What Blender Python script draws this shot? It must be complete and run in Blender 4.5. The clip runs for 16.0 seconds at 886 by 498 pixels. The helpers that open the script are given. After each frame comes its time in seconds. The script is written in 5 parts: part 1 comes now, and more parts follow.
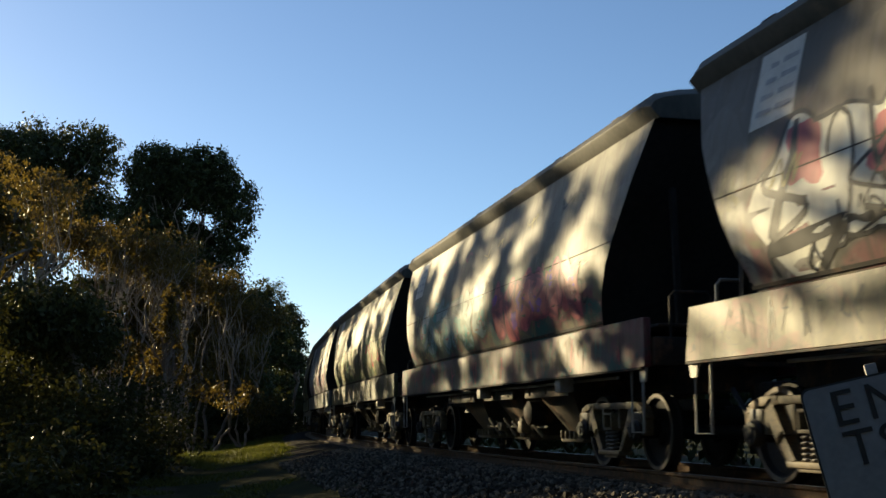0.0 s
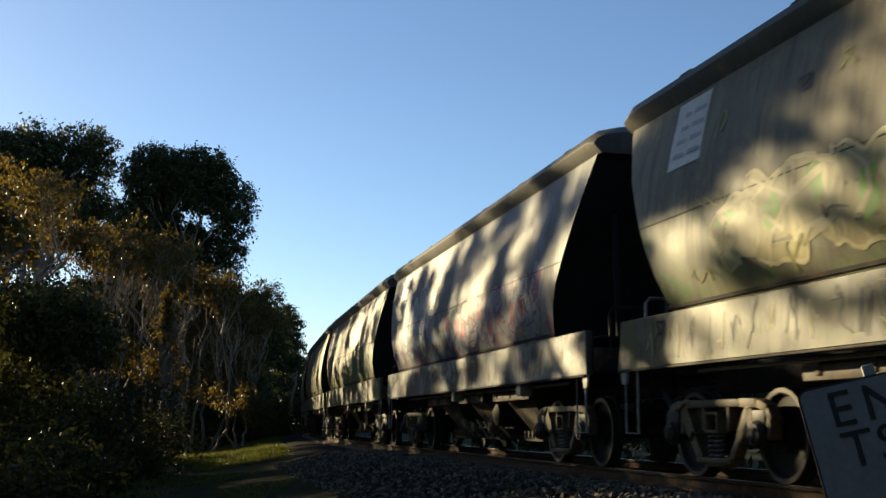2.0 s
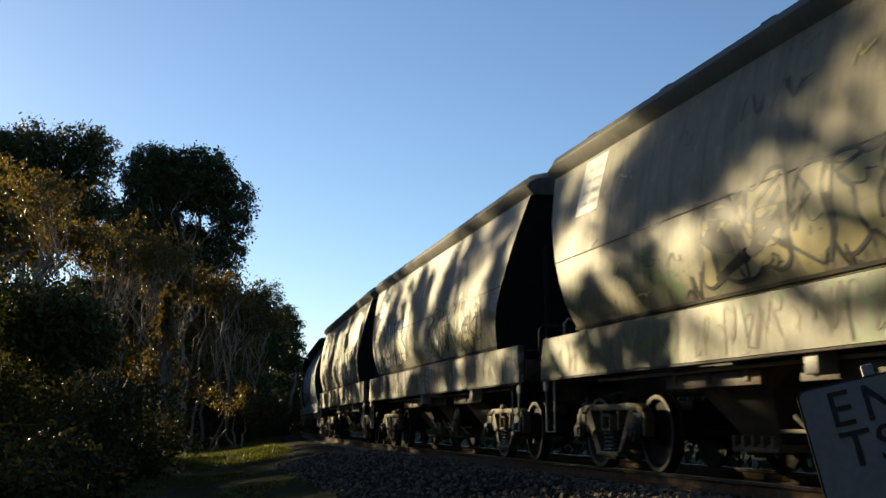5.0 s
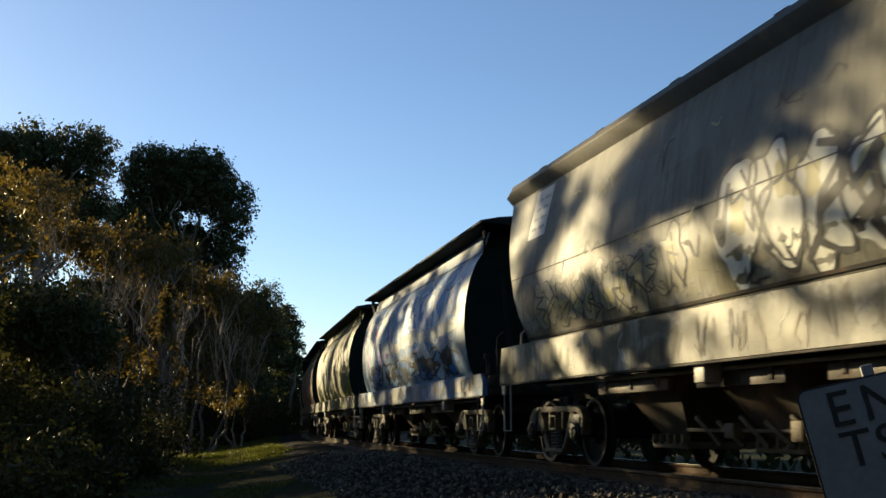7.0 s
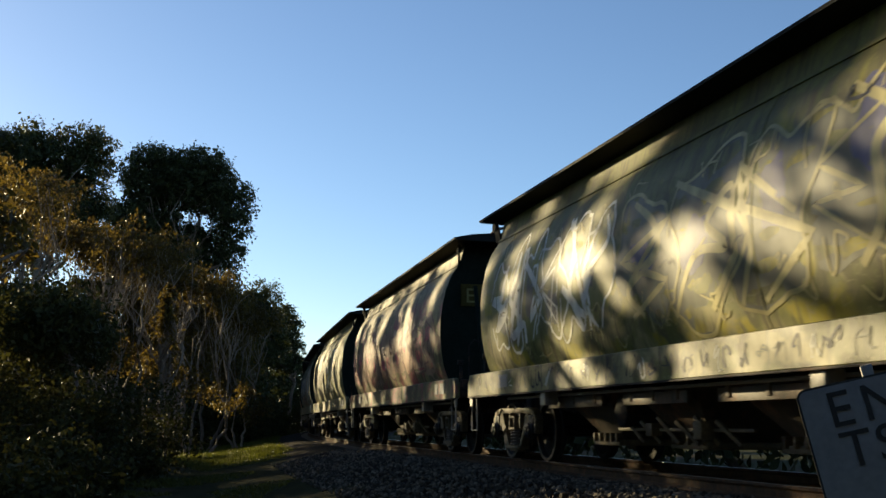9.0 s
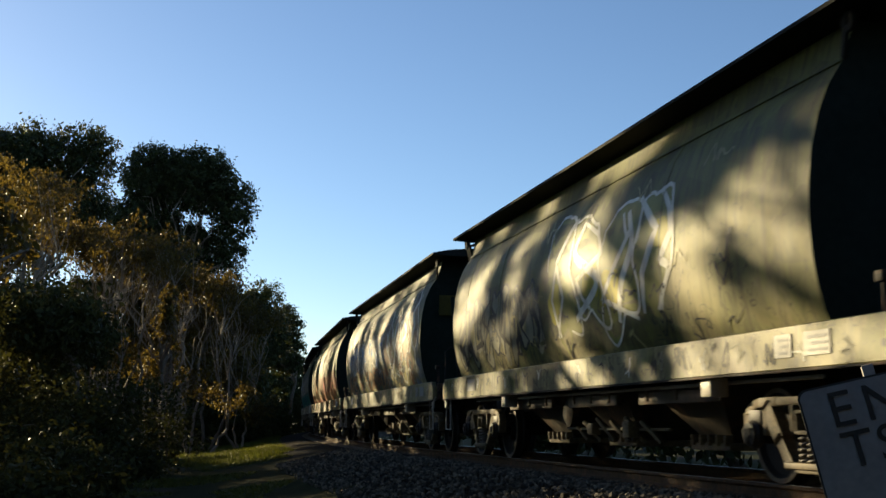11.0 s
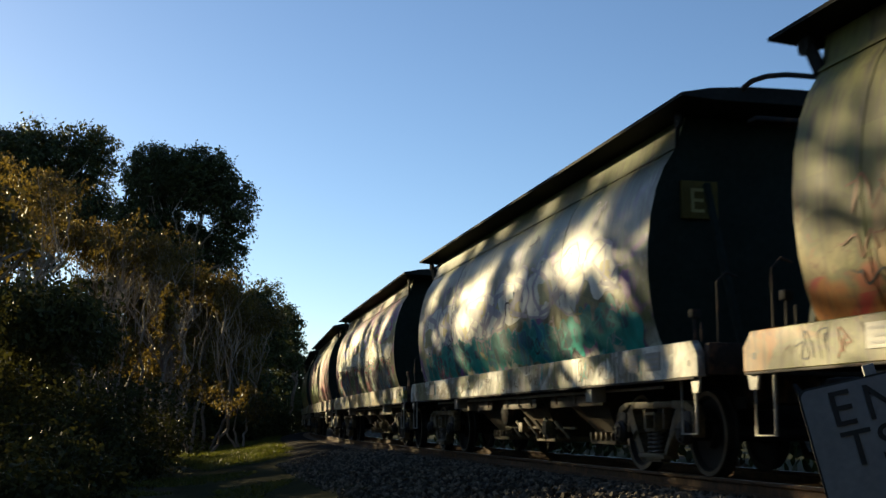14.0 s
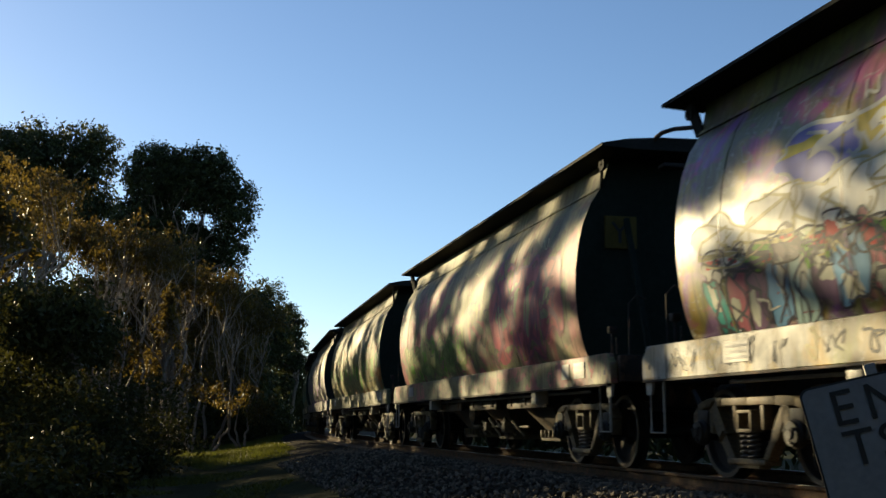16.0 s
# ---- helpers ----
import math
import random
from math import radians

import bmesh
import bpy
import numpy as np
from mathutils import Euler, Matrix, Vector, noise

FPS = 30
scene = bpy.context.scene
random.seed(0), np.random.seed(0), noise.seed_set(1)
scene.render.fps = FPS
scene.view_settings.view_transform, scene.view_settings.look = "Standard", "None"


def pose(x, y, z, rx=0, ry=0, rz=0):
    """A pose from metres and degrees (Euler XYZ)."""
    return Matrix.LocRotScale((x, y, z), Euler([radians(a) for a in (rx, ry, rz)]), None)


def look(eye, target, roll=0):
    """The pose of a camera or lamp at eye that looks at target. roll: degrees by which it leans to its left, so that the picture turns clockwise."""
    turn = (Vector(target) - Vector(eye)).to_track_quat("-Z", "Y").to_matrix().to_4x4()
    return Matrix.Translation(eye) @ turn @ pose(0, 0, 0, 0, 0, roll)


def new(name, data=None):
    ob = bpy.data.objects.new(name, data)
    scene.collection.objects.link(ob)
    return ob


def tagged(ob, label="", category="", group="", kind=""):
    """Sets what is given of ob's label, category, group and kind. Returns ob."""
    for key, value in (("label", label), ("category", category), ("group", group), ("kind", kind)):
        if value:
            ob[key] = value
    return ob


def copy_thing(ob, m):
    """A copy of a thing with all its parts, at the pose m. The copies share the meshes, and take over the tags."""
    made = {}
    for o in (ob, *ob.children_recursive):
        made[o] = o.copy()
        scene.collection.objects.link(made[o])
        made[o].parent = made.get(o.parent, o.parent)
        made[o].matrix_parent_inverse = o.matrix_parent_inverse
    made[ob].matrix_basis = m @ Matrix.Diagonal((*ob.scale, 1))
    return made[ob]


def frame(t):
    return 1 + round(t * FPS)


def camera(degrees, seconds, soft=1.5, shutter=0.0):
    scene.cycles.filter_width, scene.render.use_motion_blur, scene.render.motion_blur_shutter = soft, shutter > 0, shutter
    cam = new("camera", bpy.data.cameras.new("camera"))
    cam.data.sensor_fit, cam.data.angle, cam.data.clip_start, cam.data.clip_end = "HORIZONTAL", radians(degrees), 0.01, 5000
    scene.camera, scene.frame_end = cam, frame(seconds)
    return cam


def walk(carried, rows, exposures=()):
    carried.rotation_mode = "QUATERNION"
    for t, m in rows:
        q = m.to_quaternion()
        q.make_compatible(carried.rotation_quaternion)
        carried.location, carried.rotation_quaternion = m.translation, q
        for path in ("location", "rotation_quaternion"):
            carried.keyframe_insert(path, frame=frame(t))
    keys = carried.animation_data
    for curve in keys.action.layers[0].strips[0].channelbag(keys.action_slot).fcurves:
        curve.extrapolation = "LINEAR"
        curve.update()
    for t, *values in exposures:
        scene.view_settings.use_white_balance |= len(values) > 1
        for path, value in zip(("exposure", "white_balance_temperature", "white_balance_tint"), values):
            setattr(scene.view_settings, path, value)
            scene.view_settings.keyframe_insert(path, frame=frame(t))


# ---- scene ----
# Camera: hand-held, standing beside the line, tiny drift of the aim
FOV = 41.92
cam = camera(FOV, 16.0, soft=1.5, shutter=0.12)
EYE_Z = 0.557
PITCH, ROLL = 98.617, 0.156
AIM = ((0, 6, -2), (0.5, 6, -2), (1, 5, -2), (1.5, 3.5, -0.5), (2, 2, 0), (4, 1.5, 0), (6.5, 0, 0), (9, 0, 0), (11.5, 2, 0),
       (12.5, 2.5, 0), (13, 3, -0.5), (14, 3, -1), (15, 4.5, -2), (16, 5, -2))
STEP = math.degrees(1 / 2046.6)
EXPOSURE = 0.97
walk(cam, [(t, pose(0, 0, EYE_Z, PITCH + b * STEP, 0, a * STEP) @ pose(0, 0, 0, 0, 0, ROLL)) for t, a, b in AIM],
     exposures=((0, EXPOSURE), (16, EXPOSURE)))

# World and sun: low evening sun beyond the trees
SUN_AZ, SUN_EL = -43.0, 12.0
world = bpy.data.worlds.new("world")
scene.world = world
world.use_nodes = True
wn = world.node_tree
sky = wn.nodes.new("ShaderNodeTexSky")
sky.sky_type, sky.sun_disc = "NISHITA", False
sky.sun_elevation, sky.sun_rotation = radians(SUN_EL), radians(360 + SUN_AZ)
sky.air_density, sky.dust_density, sky.ozone_density = 0.8, 0.27, 2.7
wn.links.new(sky.outputs[0], wn.nodes["Background"].inputs[0])
wn.nodes["Background"].inputs[1].default_value = 0.085
sun = new("sun", bpy.data.lights.new("sun", "SUN"))
sun.data.energy, sun.data.angle, sun.data.color = 5.0, radians(0.5), (1.0, 0.81, 0.46)
SUN_DIR = Vector((math.sin(radians(SUN_AZ)) * math.cos(radians(SUN_EL)), math.cos(radians(SUN_AZ)) * math.cos(radians(SUN_EL)), math.sin(radians(SUN_EL))))
sun.matrix_world = look(SUN_DIR * 200, (0, 0, 0))


# ---- the line: centre line of the track by arc length, bending gently to the right
X0, Y0, TH, K0, K1 = 4.891, 8.0, 0.2322, -0.00172, -0.00031
GAUGE = 1.6
DS = 0.25
_s = np.arange(-260, 330 + DS, DS)
_h = TH + K0 * (np.maximum(_s, -8) - 10) + K1 * np.maximum(0, _s - 25)
_x, _y = np.cumsum(-np.sin(_h) * DS), np.cumsum(np.cos(_h) * DS)
_i0 = int(np.argmin(abs(_s)))
_x, _y = _x - _x[_i0] + X0, _y - _y[_i0] + Y0


def at(s, w=0.0, z=0.0):
    """A point s along the line, w to its western side, z over the rail top."""
    x, y, h = np.interp(s, _s, _x), np.interp(s, _s, _y), np.interp(s, _s, _h)
    return Vector((x - w * math.cos(h), y - w * math.sin(h), z))


# ---- mesh helpers
def mesh_of(bm, name, mat, smooth=True):
    me = bpy.data.meshes.new(name)
    bm.normal_update()
    bm.to_mesh(me)
    bm.free()
    if mat:
        me.materials.append(mat)
    if smooth:
        me.polygons.foreach_set("use_smooth", [True] * len(me.polygons))
        me.set_sharp_from_angle(angle=radians(35))
    return me


def part(name, bm, mat, parent, label="", smooth=True):
    ob = new(name, bm if isinstance(bm, bpy.types.Mesh) else mesh_of(bm, name, mat, smooth))
    ob.parent = parent
    if label:
        ob["label"] = label
    return ob


def thing(name, bm, mat, label, category, group="", kind="", smooth=True):
    return tagged(new(name, bm if isinstance(bm, bpy.types.Mesh) else mesh_of(bm, name, mat, smooth)), label, category, group, kind)


def raw_mesh(name, verts, faces, mat, smooth=False):
    me = bpy.data.meshes.new(name)
    me.from_pydata(verts, [], faces)
    me.materials.append(mat)
    if smooth:
        me.polygons.foreach_set("use_smooth", [True] * len(me.polygons))
    me.update()
    return me


def box(bm, x0, x1, y0, y1, z0, z1, bevel=0.0, m=None):
    r = bmesh.ops.create_cube(bm, size=1)
    vs = r["verts"]
    for v in vs:
        v.co = Vector((x0 + (v.co.x + .5) * (x1 - x0), y0 + (v.co.y + .5) * (y1 - y0), z0 + (v.co.z + .5) * (z1 - z0)))
    if m is not None:
        for v in vs:
            v.co = m @ v.co
    if bevel > 0:
        es = list({e for v in vs for e in v.link_edges})
        bmesh.ops.bevel(bm, geom=es, offset=bevel, segments=2, affect="EDGES", profile=0.5)


def beam(bm, p, q, w, h, bevel=0.01):
    """A bar from p to q, w wide across y, h thick in its own plane."""
    p, q = Vector(p), Vector(q)
    d = q - p
    ang = math.atan2(d.z, math.hypot(d.x, d.y))
    yaw = math.atan2(d.y, d.x)
    m = Matrix.Translation(p) @ Matrix.Rotation(yaw, 4, "Z") @ Matrix.Rotation(-ang, 4, "Y")
    box(bm, 0, d.length, -w / 2, w / 2, -h / 2, h / 2, bevel, m)


def tube(bm, pts, radii, n=8, cap=True):
    pts = [Vector(p) for p in pts]
    if isinstance(radii, (int, float)):
        radii = [radii] * len(pts)
    rings = []
    ref = Vector((0.31, 0.17, 0.93))
    for i, p in enumerate(pts):
        d = (pts[min(i + 1, len(pts) - 1)] - pts[max(i - 1, 0)]).normalized()
        a = d.cross(ref)
        a = a.normalized() if a.length > 1e-3 else d.cross(Vector((1, 0, 0))).normalized()
        b = d.cross(a)
        rings.append([bm.verts.new(p + (a * math.cos(2 * math.pi * k / n) + b * math.sin(2 * math.pi * k / n)) * radii[i]) for k in range(n)])
    for r0, r1 in zip(rings, rings[1:]):
        for k in range(n):
            bm.faces.new((r0[k], r0[(k + 1) % n], r1[(k + 1) % n], r1[k]))
    if cap:
        bm.faces.new(rings[0][::-1])
        bm.faces.new(rings[-1])


def lathe(bm, prof, n=24, axis="Y", origin=(0, 0, 0)):
    """Turn (radius, along) pairs about an axis through origin."""
    o = Vector(origin)
    rings = []
    for r, a in prof:
        ring = []
        for k in range(n):
            c, s = r * math.cos(2 * math.pi * k / n), r * math.sin(2 * math.pi * k / n)
            ring.append(bm.verts.new(o + (Vector((c, a, s)) if axis == "Y" else Vector((c, s, a)))))
        rings.append(ring)
    for r0, r1 in zip(rings, rings[1:]):
        for k in range(n):
            bm.faces.new((r0[k], r1[k], r1[(k + 1) % n], r0[(k + 1) % n]))
    bm.faces.new(rings[0])
    bm.faces.new(rings[-1][::-1])
    bmesh.ops.recalc_face_normals(bm, faces=bm.faces)


# ---- materials
def mat_new(name):
    m = bpy.data.materials.new(name)
    m.use_nodes = True
    return m, m.node_tree.nodes, m.node_tree.links, m.node_tree.nodes["Principled BSDF"]


def tex(ns, ls, kind, coord, scale, stretch=(1, 1, 1), **kw):
    mp = ns.new("ShaderNodeMapping")
    mp.inputs["Scale"].default_value = stretch
    ls.new(coord, mp.inputs[0])
    t = ns.new("ShaderNodeTex" + kind)
    t.inputs["Scale"].default_value = scale
    for k, v in kw.items():
        t.inputs[k].default_value = v
    ls.new(mp.outputs[0], t.inputs["Vector"])
    return t


def ramp(ns, ls, fac, *stops):
    r = ns.new("ShaderNodeValToRGB")
    while len(r.color_ramp.elements) < len(stops):
        r.color_ramp.elements.new(0.5)
    for e, (p, c) in zip(r.color_ramp.elements, stops):
        e.position = p
        e.color = (*c, 1) if isinstance(c, tuple) else (c, c, c, 1)
    ls.new(fac, r.inputs[0])
    return r.outputs[0]


def mix(ns, ls, fac, a, b, mode="MIX"):
    m = ns.new("ShaderNodeMix")
    m.data_type, m.blend_type = "RGBA", mode
    for sock, v in ((m.inputs[0], fac), (m.inputs[6], a), (m.inputs[7], b)):
        if isinstance(v, bpy.types.NodeSocket):
            ls.new(v, sock)
        elif isinstance(v, tuple):
            sock.default_value = (*v, 1)
        else:
            sock.default_value = v
    return m.outputs[2]


def bump(ns, ls, height, strength, dist, shader, chain=None):
    b = ns.new("ShaderNodeBump")
    b.inputs["Strength"].default_value, b.inputs["Distance"].default_value = strength, dist
    ls.new(height, b.inputs["Height"])
    if chain:
        ls.new(chain, b.inputs["Normal"])
    ls.new(b.outputs[0], shader.inputs["Normal"])
    return b.outputs[0]


def surface(name, dark, light, scale=6.0, rough=(0.5, 0.8), metal=0.0, rust=None, rust_amount=0.5, relief=0.004, stretch=(1, 1, 1), spec=0.5):
    """Two-tone mottled surface with fine grain, optional rust stains, and relief."""
    m, ns, ls, p = mat_new(name)
    co = ns.new("ShaderNodeTexCoord").outputs["Object"]
    big = tex(ns, ls, "Noise", co, scale, stretch, Detail=5.0, Roughness=0.6)
    fine = tex(ns, ls, "Noise", co, scale * 9, stretch, Detail=3.0)
    col = ramp(ns, ls, big.outputs[0], (0.3, dark), (0.7, light))
    col = mix(ns, ls, 0.35, col, ramp(ns, ls, fine.outputs[0], (0.35, dark), (0.65, light)))
    if rust:
        rn = tex(ns, ls, "Noise", co, scale * 0.7, stretch, Detail=8.0, Roughness=0.7)
        col = mix(ns, ls, ramp(ns, ls, rn.outputs[0], (rust_amount, 0.0), (rust_amount + 0.12, 1.0)), col, rust)
    ls.new(col, p.inputs["Base Color"])
    rr = ns.new("ShaderNodeMapRange")
    rr.inputs[3].default_value, rr.inputs[4].default_value = rough
    ls.new(big.outputs[0], rr.inputs[0])
    ls.new(rr.outputs[0], p.inputs["Roughness"])
    p.inputs["Metallic"].default_value = metal
    p.inputs["Specular IOR Level"].default_value = spec
    bump(ns, ls, fine.outputs[0], 0.6, relief, p)
    return m


def rich(c, k):
    """A colour made fuller and darker by k."""
    g = sum(c) / 3
    return tuple(max(0.004, (g + (v - g) * 1.5) * k) for v in c)


def wagon_paint(name, base, grime, sprays, spray_top, seed, rough=(0.44, 0.64), ink=(0.02, 0.02, 0.02), depth=0.72):
    """Weathered gloss paint with streaked dirt and layers of sprayed colour low on the side."""
    base, sprays = rich(base, depth), [rich(c, depth + 0.04) for c in sprays]
    grime = tuple(v * 0.4 for v in grime)
    m, ns, ls, p = mat_new(name)
    p.inputs["Specular IOR Level"].default_value = 0.26
    co = ns.new("ShaderNodeTexCoord").outputs["Object"]
    off = ns.new("ShaderNodeVectorMath")
    off.operation = "ADD"
    off.inputs[1].default_value = (seed * 7.3, 0, seed * 3.1)
    ls.new(co, off.inputs[0])
    v = off.outputs[0]
    streak = tex(ns, ls, "Noise", v, 1.6, (2.2, 1, 0.35), Detail=6.0, Roughness=0.65)
    fine = tex(ns, ls, "Noise", v, 14, (1, 1, 0.4), Detail=4.0)
    col = mix(ns, ls, ramp(ns, ls, streak.outputs[0], (0.38, 0.0), (0.72, 0.75)), base, grime)
    col = mix(ns, ls, ramp(ns, ls, fine.outputs[0], (0.48, 0.0), (0.7, 0.6)), col, grime)
    speck = tex(ns, ls, "Noise", v, 38, (1, 1, 0.35), Detail=5.0, Roughness=0.75)
    col = mix(ns, ls, ramp(ns, ls, speck.outputs[0], (0.56, 0.0), (0.7, 0.7)), col, tuple(v * 0.5 for v in grime))
    # sprayed clouds of colour, thinning out upwards
    sep = ns.new("ShaderNodeSeparateXYZ")
    ls.new(co, sep.inputs[0])
    warp = tex(ns, ls, "Noise", v, 0.9, (1, 1, 1.2), Detail=2.0)
    lim = ns.new("ShaderNodeMath")
    lim.operation = "MULTIPLY_ADD"
    lim.inputs[1].default_value, lim.inputs[2].default_value = 1.3, -0.65
    ls.new(warp.outputs[0], lim.inputs[0])
    zz = ns.new("ShaderNodeMath")
    ls.new(sep.outputs[2], zz.inputs[0])
    ls.new(lim.outputs[0], zz.inputs[1])
    low = ns.new("ShaderNodeMapRange")
    low.inputs[1].default_value, low.inputs[2].default_value = spray_top + 0.25, spray_top - 0.25
    ls.new(zz.outputs[0], low.inputs[0])
    for i, c in enumerate(sprays):
        n = tex(ns, ls, "Noise", v, 0.55 + 0.4 * i, (1.0, 1, 1.4), Detail=3.0 + i, Distortion=1.2)
        f = ramp(ns, ls, n.outputs[0], (0.47 + 0.03 * i, 0.0), (0.56 + 0.03 * i, 0.9))
        g = ns.new("ShaderNodeMath")
        g.operation = "MULTIPLY"
        ls.new(f, g.inputs[0])
        ls.new(low.outputs[0], g.inputs[1])
        col = mix(ns, ls, g.outputs[0], col, c)
    # buffed and overpainted blocks, then scuffs down to paler paint
    cells = tex(ns, ls, "Voronoi", v, 1.5, (0.8, 0.001, 1.3), Randomness=1.0)
    tone = ns.new("ShaderNodeSeparateColor")
    ls.new(cells.outputs["Color"], tone.inputs[0])
    col = mix(ns, ls, ramp(ns, ls, tone.outputs[0], (0.55, 0.0), (0.58, 0.38), (0.78, 0.38), (0.8, 0.0)), col, tuple(c * 0.35 for c in base))
    col = mix(ns, ls, ramp(ns, ls, tone.outputs[1], (0.74, 0.0), (0.77, 0.26)), col, tuple(min(0.8, c * 1.5 + 0.02) for c in base))
    scuff = tex(ns, ls, "Noise", v, 7.0, (1, 1, 0.5), Detail=7.0, Roughness=0.75)
    col = mix(ns, ls, ramp(ns, ls, scuff.outputs[0], (0.57, 0.0), (0.62, 0.34)), col, tuple(min(0.8, c * 1.5 + 0.03) for c in base))
    scrawl = tex(ns, ls, "Noise", v, 2.1, (1.3, 1, 0.8), Detail=1.0, Distortion=2.2)
    thin = ramp(ns, ls, scrawl.outputs[0], (0.47, 0.0), (0.484, 0.95), (0.498, 0.0))
    th = ns.new("ShaderNodeMath")
    th.operation = "MULTIPLY"
    ls.new(thin, th.inputs[0])
    ls.new(low.outputs[0], th.inputs[1])
    col = mix(ns, ls, th.outputs[0], col, ink)
    drip = tex(ns, ls, "Noise", v, 5.0, (2.5, 1, 0.12), Detail=4.0)
    col = mix(ns, ls, ramp(ns, ls, drip.outputs[0], (0.52, 0.0), (0.72, 0.8)), col, (grime[0] * .5, grime[1] * .45, grime[2] * .4))
    ls.new(col, p.inputs["Base Color"])
    rr = ns.new("ShaderNodeMapRange")
    rr.inputs[3].default_value, rr.inputs[4].default_value = rough
    ls.new(streak.outputs[0], rr.inputs[0])
    ls.new(rr.outputs[0], p.inputs["Roughness"])
    dent = tex(ns, ls, "Noise", v, 0.9, (1.6, 1, 0.5), Detail=2.0)
    n1 = bump(ns, ls, dent.outputs[0], 0.3, 0.022, p)
    bump(ns, ls, fine.outputs[0], 0.25, 0.003, p, n1)
    return m


def spray_mat(name, c, rough=0.5):
    c = rich(c, 0.88)
    m, ns, ls, p = mat_new(name)
    co = ns.new("ShaderNodeTexCoord").outputs["Object"]
    n = tex(ns, ls, "Noise", co, 4.0, (1, 1, 0.6), Detail=5.0)
    k = tex(ns, ls, "Noise", co, 1.2, (1, 1, 0.6), Detail=2.0)
    dk = tuple(v * 0.62 for v in c)
    lt = tuple(min(0.85, v * 1.2 + 0.01) for v in c)
    col = ramp(ns, ls, n.outputs[0], (0.3, dk), (0.7, lt))
    col = mix(ns, ls, ramp(ns, ls, k.outputs[0], (0.45, 0.0), (0.7, 0.5)), col, dk)
    ls.new(col, p.inputs["Base Color"])
    p.inputs["Roughness"].default_value = rough
    p.inputs["Specular IOR Level"].default_value = 0.15
    return m


def leaf_mat(name, dark, light, glow, share, gloss=0.25):
    m, ns, ls, p = mat_new(name)
    geo = ns.new("ShaderNodeNewGeometry")
    col = ramp(ns, ls, geo.outputs["Random Per Island"], (0.0, dark), (0.8, light), (1.0, tuple(v * 1.3 for v in light)))
    ls.new(col, p.inputs["Base Color"])
    p.inputs["Roughness"].default_value = 0.5
    p.inputs["Specular IOR Level"].default_value = gloss
    tr = ns.new("ShaderNodeBsdfTranslucent")
    tcol = ramp(ns, ls, geo.outputs["Random Per Island"], (0.0, tuple(v * 0.5 for v in glow)), (1.0, glow))
    ls.new(tcol, tr.inputs[0])
    mx = ns.new("ShaderNodeMixShader")
    mx.inputs[0].default_value = share
    ls.new(p.outputs[0], mx.inputs[1])
    ls.new(tr.outputs[0], mx.inputs[2])
    ls.new(mx.outputs[0], ns["Material Output"].inputs[0])
    return m


M_STEEL = surface("dark_steel", (0.012, 0.011, 0.01), (0.035, 0.03, 0.026), 5, (0.6, 0.85), spec=0.2, rust=(0.09, 0.05, 0.03))
M_FRAME = surface("dusty_cast_steel", (0.02, 0.014, 0.008), (0.2, 0.14, 0.06), 4, (0.55, 0.85), rust=(0.09, 0.05, 0.025), rust_amount=0.52)
M_GREASE = surface("greasy_black_steel", (0.006, 0.005, 0.005), (0.03, 0.024, 0.018), 7, (0.4, 0.75), spec=0.3, rust=(0.09, 0.06, 0.035), rust_amount=0.62)
M_CHUTE = surface("dusty_chute_steel", (0.028, 0.021, 0.012), (0.075, 0.055, 0.03), 3, (0.5, 0.8), rust=(0.15, 0.08, 0.04), stretch=(1, 1, 0.4))
M_WHEEL = surface("wheel_steel", (0.006, 0.005, 0.004), (0.024, 0.018, 0.013), 8, (0.5, 0.8), spec=0.2)
# Rusty rim kept paler than the wheel; sunlight on the edge is painted in
M_LIT_RIM = surface("lit_wheel_rim", (0.03, 0.022, 0.013), (0.15, 0.11, 0.06), 5, (0.5, 0.8), rust=(0.1, 0.06, 0.03))
M_RAIL = surface("rusty_rail", (0.04, 0.023, 0.012), (0.11, 0.066, 0.035), 9, (0.7, 0.95), spec=0.15, rust=(0.12, 0.06, 0.03))
M_RAILTOP = surface("polished_railhead", (0.2, 0.19, 0.18), (0.3, 0.29, 0.27), 4, (0.25, 0.4), metal=0.8)
M_SLEEPER = surface("weathered_sleeper", (0.12, 0.09, 0.065), (0.26, 0.2, 0.15), 5, (0.75, 0.95), stretch=(3, 0.6, 1), relief=0.01, spec=0.1)
M_BALLAST = surface("ballast_bed", (0.015, 0.013, 0.011), (0.05, 0.043, 0.035), 14, (0.9, 1.0), relief=0.05, spec=0.03)
M_PALE = surface("pale_fitting", (0.2, 0.18, 0.145), (0.36, 0.33, 0.28), 12, (0.4, 0.6), rust=(0.3, 0.2, 0.12), rust_amount=0.62)
M_SPRING = surface("spring_steel", (0.05, 0.045, 0.04), (0.14, 0.11, 0.08), 12, (0.5, 0.7))
M_ROOFA = surface("galvanised_roof", (0.045, 0.042, 0.034), (0.1, 0.09, 0.07), 2, (0.55, 0.75), spec=0.25, rust=(0.22, 0.15, 0.09), rust_amount=0.6, stretch=(1, 1, 0.4))
M_ROOFB = surface("dark_roof_plate", (0.01, 0.011, 0.01), (0.025, 0.025, 0.022), 2, (0.7, 0.9), spec=0.1)
# End plates darkened beyond their paint; the shade they face is in the colour
M_END_A = surface("shade_toned_end_plate", (0.012, 0.012, 0.012), (0.03, 0.029, 0.027), 1.5, (0.6, 0.85), spec=0.12)
M_END_B = surface("shade_toned_green_end_plate", (0.007, 0.012, 0.009), (0.018, 0.028, 0.021), 1.5, (0.6, 0.8), spec=0.12)
